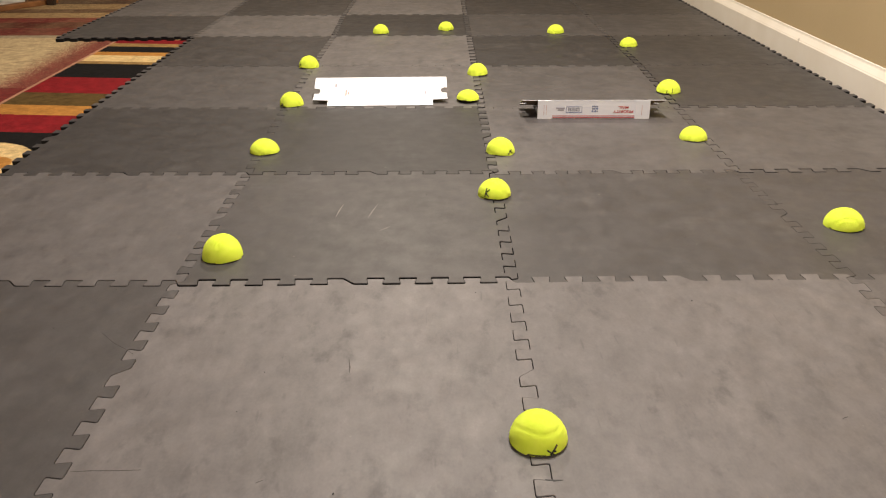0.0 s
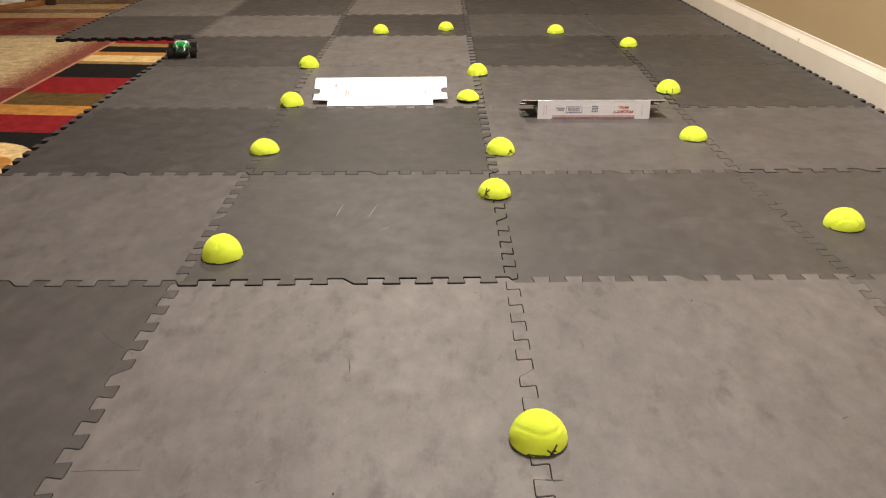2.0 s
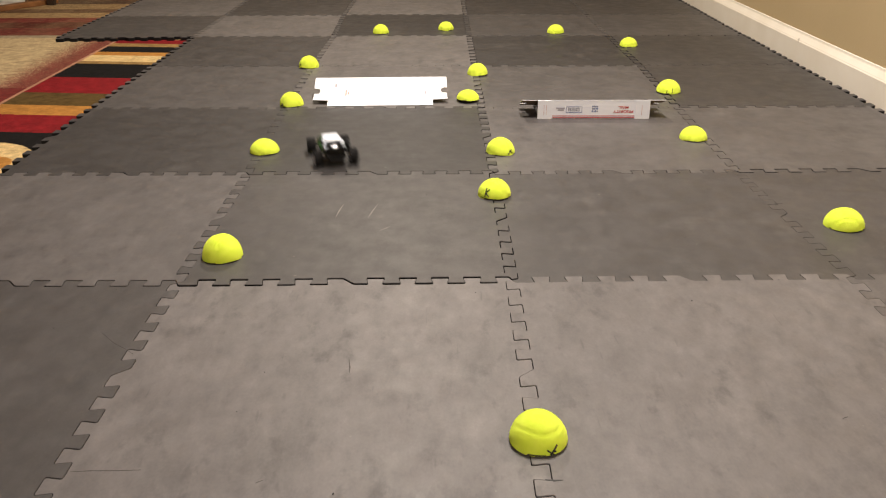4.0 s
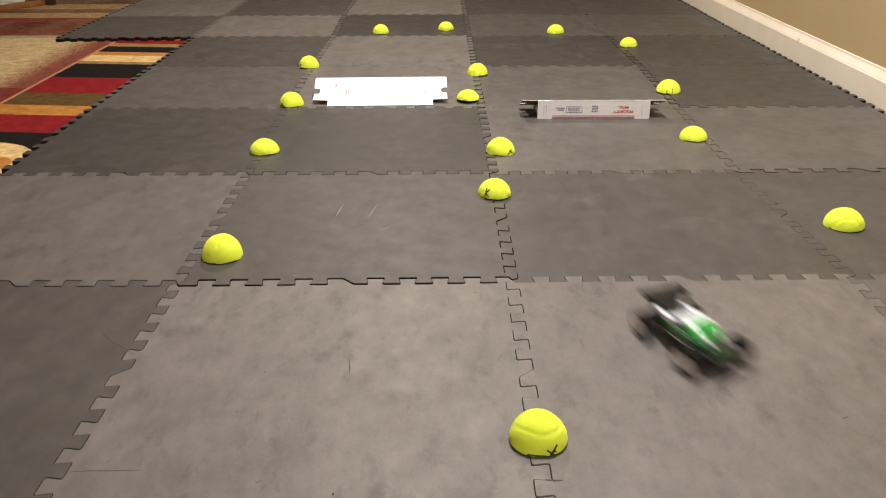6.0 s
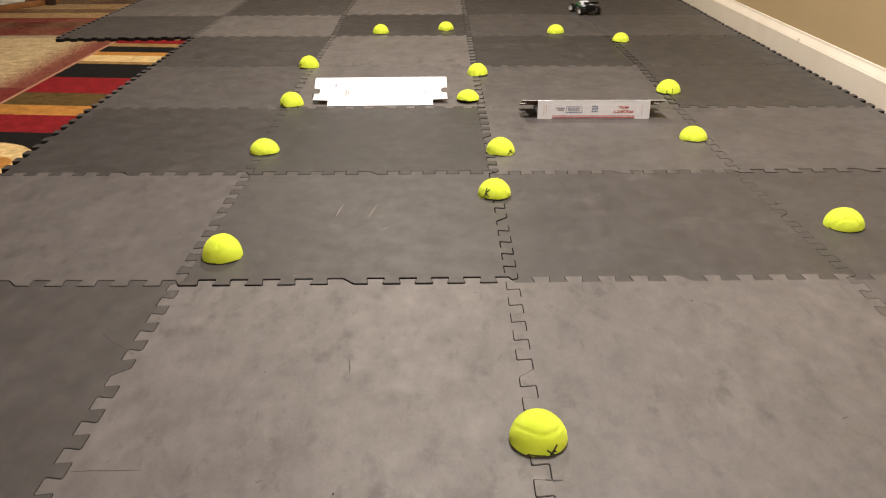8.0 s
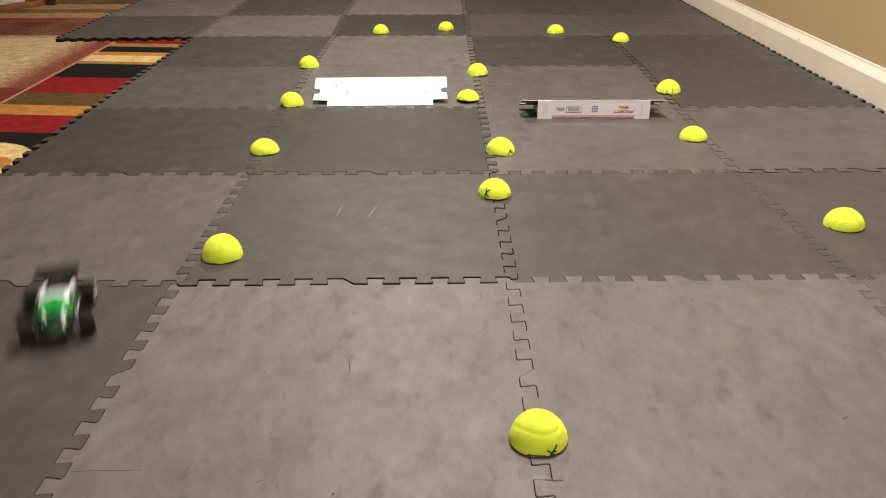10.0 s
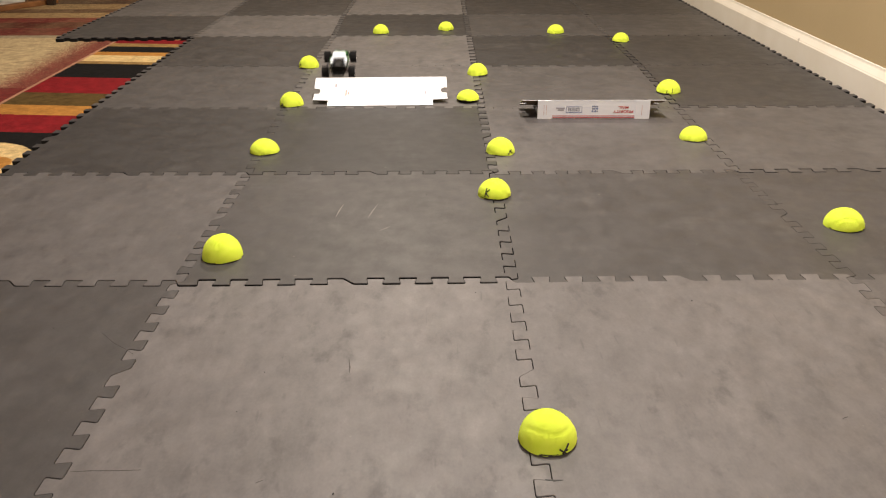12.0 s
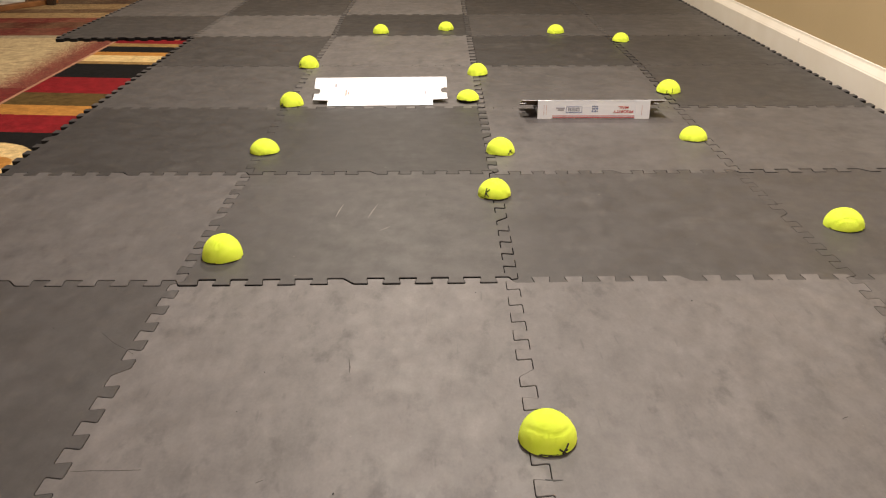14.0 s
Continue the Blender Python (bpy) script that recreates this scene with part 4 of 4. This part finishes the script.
# ---- what moves ----
TRUCK = [  # seconds, place, heading, nose up, lean
    (0, 1.300, -0.300, 0.000, 36, 0, 0), (0.1, 1.440, -0.200, 0.000, 47, 0, 0), (0.2, 1.560, -0.020, 0.000, 65, 0, 0),
    (0.3, 1.640, 0.220, 0.000, 78, 0, 0), (0.4, 1.670, 0.500, 0.000, 87, 0, 0), (0.5, 1.668, 0.793, 0.000, 93, 0, 0),
    (0.6, 1.643, 1.071, 0.000, 93, 0, 0), (0.7, 1.636, 1.417, 0.000, 92, 0, 0), (0.8, 1.615, 1.751, 0.000, 95, 0, 0),
    (0.9, 1.575, 2.091, 0.000, 103, 0, 0), (1, 1.468, 2.392, 0.000, 118, 0, 0), (1.1, 1.284, 2.634, 0.000, 134, 0, 0),
    (1.2, 1.071, 2.803, 0.000, 150, 0, 0), (1.3, 0.834, 2.896, 0.000, 167, 0, 0), (1.4, 0.568, 2.920, 0.000, 180, 0, 0),
    (1.5, 0.289, 2.892, 0.000, 189, 0, 0), (1.6, -0.006, 2.831, 0.000, 201, 0, 0), (1.7, -0.287, 2.674, 0.000, 216, 0, 0),
    (1.8, -0.480, 2.482, 0.000, 238, 0, 0), (1.9, -0.559, 2.239, 0.000, 260, 0, 0), (2, -0.551, 2.055, 0.000, 282, 0, 0),
    (2.1, -0.475, 1.855, 0.000, 292, 0, 0), (2.2, -0.367, 1.610, 0.000, 295, 0, 0), (2.3, -0.250, 1.365, 0.000, 292, 0, 0),
    (2.4, -0.151, 1.063, 0.000, 281, -2, 0), (2.5, -0.143, 0.768, 0.000, 264, -2, 0), (2.6, -0.193, 0.460, 0.000, 259, 0, 0),
    (2.7, -0.265, 0.155, 0.000, 264, 0, 0), (2.8, -0.262, -0.139, 0.000, 290, 0, 0), (2.9, -0.185, -0.330, 0.000, 328, 0, 0),
    (3, -0.062, -0.406, 0.000, 362, 0, 0), (3.1, 0.037, -0.390, 0.000, 373, 0, 0), (3.2, 0.120, -0.360, 0.000, 380, 0, 0),
    (3.3, 0.220, -0.325, 0.000, 382, 0, 0), (3.4, 0.340, -0.270, 0.000, 392, 0, 0), (3.5, 0.450, -0.180, 0.000, 412, 0, 0),
    (3.6, 0.510, -0.050, 0.000, 442, 0, 0), (3.7, 0.490, 0.120, 0.000, 467, 0, 0), (3.8, 0.400, 0.310, 0.000, 478, 0, 0),
    (3.9, 0.290, 0.500, 0.000, 476, 0, 0), (4, 0.200, 0.720, 0.000, 466, 0, 0), (4.1, 0.155, 0.960, 0.000, 458, 0, 0),
    (4.16, 0.148, 1.100, 0.006, 452, 8, 0), (4.22, 0.145, 1.250, 0.026, 451, 20, 0), (4.3, 0.140, 1.470, 0.048, 451, 14, 0),
    (4.38, 0.140, 1.680, 0.020, 447, -4, 0), (4.45, 0.160, 1.850, 0.000, 434, 0, 0), (4.53, 0.240, 2.030, 0.000, 413, 0, 0),
    (4.62, 0.400, 2.170, 0.000, 388, 0, 0), (4.72, 0.600, 2.220, 0.000, 360, 0, 0), (4.82, 0.800, 2.170, 0.000, 335, 0, 0),
    (4.92, 0.980, 2.040, 0.000, 312, 0, 0), (5.02, 1.075, 1.860, 0.000, 287, 0, 0), (5.12, 1.095, 1.660, 0.000, 270, 0, 0),
    (5.2, 1.075, 1.500, 0.000, 259, 0, 0), (5.3, 1.030, 1.330, 0.003, 252, 16, 0), (5.4, 0.960, 1.190, 0.033, 256, 12, 0),
    (5.5, 0.893, 0.990, 0.046, 253, 2, 0), (5.6, 0.810, 0.751, 0.000, 259, 0, 0), (5.7, 0.788, 0.521, 0.000, 268, 0, 0),
    (5.8, 0.791, 0.307, 0.000, 272, 0, 0), (5.9, 0.805, 0.024, 0.000, 278, 0, 0), (6, 0.864, -0.239, 0.000, 291, 0, 0),
    (6.1, 0.972, -0.409, 0.000, 319, 0, 0), (6.2, 1.115, -0.460, 0.000, 354, 0, 0), (6.3, 1.260, -0.440, 0.000, 379, 0, 0),
    (6.4, 1.400, -0.360, 0.000, 401, 0, 0), (6.5, 1.510, -0.220, 0.000, 420, 0, 0), (6.6, 1.570, -0.060, 0.000, 437, 0, 0),
    (6.7, 1.580, 0.090, 0.000, 452, 0, 0), (6.8, 1.560, 0.230, 0.000, 461, 0, 0), (6.9, 1.525, 0.380, 0.000, 463, 0, 0),
    (7, 1.497, 0.552, 0.000, 461, 0, 0), (7.1, 1.444, 0.781, 0.000, 458, 0, 0), (7.2, 1.408, 1.101, 0.000, 457, 0, 0),
    (7.3, 1.366, 1.439, 0.000, 458, 0, 0), (7.4, 1.316, 1.787, 0.000, 456, 0, 0), (7.5, 1.295, 2.171, 0.000, 457, 15, 4),
    (7.6, 1.271, 2.440, 0.049, 495, 50, -83), (7.65, 1.256, 2.510, 0.045, 510, 66, -162), (7.7, 1.242, 2.580, 0.042, 471, 43, 153),
    (7.75, 1.240, 2.650, 0.037, 463, 18, 113), (7.8, 1.239, 2.720, 0.033, 456, 6, 54), (7.85, 1.244, 2.835, 0.025, 462, 6, 43),
    (7.9, 1.249, 2.950, 0.017, 465, 6, 20), (8, 1.222, 3.090, 0.000, 464, 0, 0), (8.1, 1.157, 3.207, 0.000, 480, 0, 0),
    (8.2, 1.079, 3.270, 0.000, 503, 0, 0), (8.35, 0.940, 3.330, 0.000, 522, 0, 0), (8.5, 0.720, 3.300, 0.000, 557, 0, 0),
    (8.65, 0.460, 3.180, 0.000, 568, 0, 0), (8.8, 0.160, 3.000, 0.000, 572, 0, 0), (8.95, -0.150, 2.800, 0.000, 581, 0, 0),
    (9.1, -0.400, 2.520, 0.000, 597, 0, 0), (9.2, -0.500, 2.270, 0.000, 620, 0, 0), (9.3, -0.490, 2.030, 0.000, 640, 0, 0),
    (9.4, -0.410, 1.750, 0.000, 647, 0, 0), (9.5, -0.310, 1.450, 0.000, 648, 0, 0), (9.6, -0.210, 1.130, 0.000, 643, 0, 0),
    (9.7, -0.160, 0.800, 0.000, 633, 0, 0), (9.8, -0.170, 0.470, 0.000, 627, 0, 0), (9.9, -0.190, 0.150, 0.000, 632, 0, 0),
    (10, -0.150, -0.150, 0.000, 649, 0, 0), (10.1, 0.000, -0.390, 0.000, 675, 0, 0), (10.2, 0.200, -0.500, 0.000, 701, 0, 0),
    (10.3, 0.357, -0.515, 0.000, 724, 0, 0), (10.4, 0.462, -0.485, 0.000, 732, 2, 0), (10.5, 0.516, -0.438, 0.005, 748, 7, -7),
    (10.6, 0.536, -0.419, 0.005, 752, 6, -7), (10.7, 0.566, -0.395, 0.001, 764, 3, -4), (10.8, 0.613, -0.330, 0.000, 780, 0, 0),
    (10.9, 0.644, -0.195, 0.000, 806, 4, 0), (11, 0.633, -0.048, 0.000, 819, 5, 0), (11.1, 0.583, 0.046, 0.000, 846, 3, 0),
    (11.2, 0.501, 0.148, 0.000, 847, 0, 0), (11.3, 0.399, 0.289, 0.000, 846, 0, 0), (11.4, 0.306, 0.415, 0.000, 842, 0, 0),
    (11.5, 0.226, 0.568, 0.000, 832, 0, 0), (11.6, 0.180, 0.716, 0.000, 823, 0, 0), (11.7, 0.161, 0.859, 0.000, 815, 0, 0),
    (11.8, 0.150, 1.060, 0.004, 812, 8, 0), (11.9, 0.146, 1.240, 0.024, 812, 20, 0), (12, 0.136, 1.540, 0.051, 812, 14, 0),
    (12.1, 0.132, 1.700, 0.021, 810, -4, 0), (12.2, 0.136, 1.906, 0.000, 799, 0, 0), (12.3, 0.207, 2.098, 0.000, 779, 0, 0),
    (12.4, 0.323, 2.219, 0.000, 752, 0, 0), (12.5, 0.453, 2.254, 0.000, 724, 0, 0), (12.6, 0.590, 2.238, 0.000, 709, 0, 0),
    (12.7, 0.751, 2.196, 0.000, 687, 0, 0), (12.8, 0.851, 2.071, 0.000, 666, 0, 0), (12.9, 0.901, 1.989, 0.000, 647, 0, 0),
    (13, 0.914, 1.868, 0.000, 636, 0, 0), (13.1, 0.932, 1.696, 0.000, 634, 0, 0), (13.2, 0.945, 1.440, 0.002, 638, 5, 0),
    (13.3, 0.986, 1.290, 0.013, 644, 18, 0), (13.4, 1.031, 1.100, 0.044, 635, 12, -4), (13.5, 1.019, 0.705, 0.034, 635, -13, 8),
    (13.6, 1.068, 0.505, 0.000, 648, 0, 0), (13.7, 1.089, 0.257, 0.000, 652, 0, 0), (13.8, 1.121, 0.037, 0.000, 660, 0, 0),
    (13.9, 1.178, -0.132, 0.000, 668, 0, 0), (14, 1.261, -0.264, 0.000, 675, 0, 0),
]


def truck_pose(r):
    _, x, y, z, yaw, pitch, roll = r
    return Matrix.Translation((x, y, z + 0.0015)) @ Euler((radians(roll), -radians(pitch), radians(yaw)), "XYZ").to_matrix().to_4x4()


def motions():
    walk(rc_truck, [(r[0], truck_pose(r)) for r in TRUCK])
    # wheels roll with the way gone, steer with the turn
    ts = np.array([r[0] for r in TRUCK])
    xs, ys = np.array([r[1] for r in TRUCK]), np.array([r[2] for r in TRUCK])
    yaws = np.unwrap(np.radians([r[4] for r in TRUCK]))
    steps = np.arange(0, frame(14.0)) / FPS
    px, py, pyaw = np.interp(steps, ts, xs), np.interp(steps, ts, ys), np.interp(steps, ts, yaws)
    going = np.hypot(np.diff(px, prepend=px[0]), np.diff(py, prepend=py[0]))
    rolled = np.degrees(np.cumsum(np.minimum(going / WHEEL_R, 1.35)))
    rate = np.gradient(pyaw, steps)
    steer = np.clip(np.degrees(np.convolve(rate, np.ones(5) / 5, "same")) * 0.06, -24, 24)
    for wheel, x, s in WHEELS:
        rows = []
        for k, t in enumerate(steps):
            turn = steer[k] if x > 0 else 0.0
            m = pose(x, s * TRACK, WHEEL_R, 0, 0, turn) @ Matrix.Rotation(radians(rolled[k]), 4, "Y")
            rows.append((float(t), m))
        walk(wheel, rows)
    a, b = pose(0.605, -0.472, 0.0014), pose(0.617, -0.4715, 0.0014, 0, 0, 6)
    walk(near_ball, [(0.0, a), (10.43, a), (10.53, b), (14.0, b)])
    a, b = pose(1.266, 2.202, 0.0028), pose(1.255, 2.312, 0.0028, 0, 0, 60)
    walk(far_ball, [(0.0, a), (7.47, a), (7.6, b), (14.0, b)])


motions()
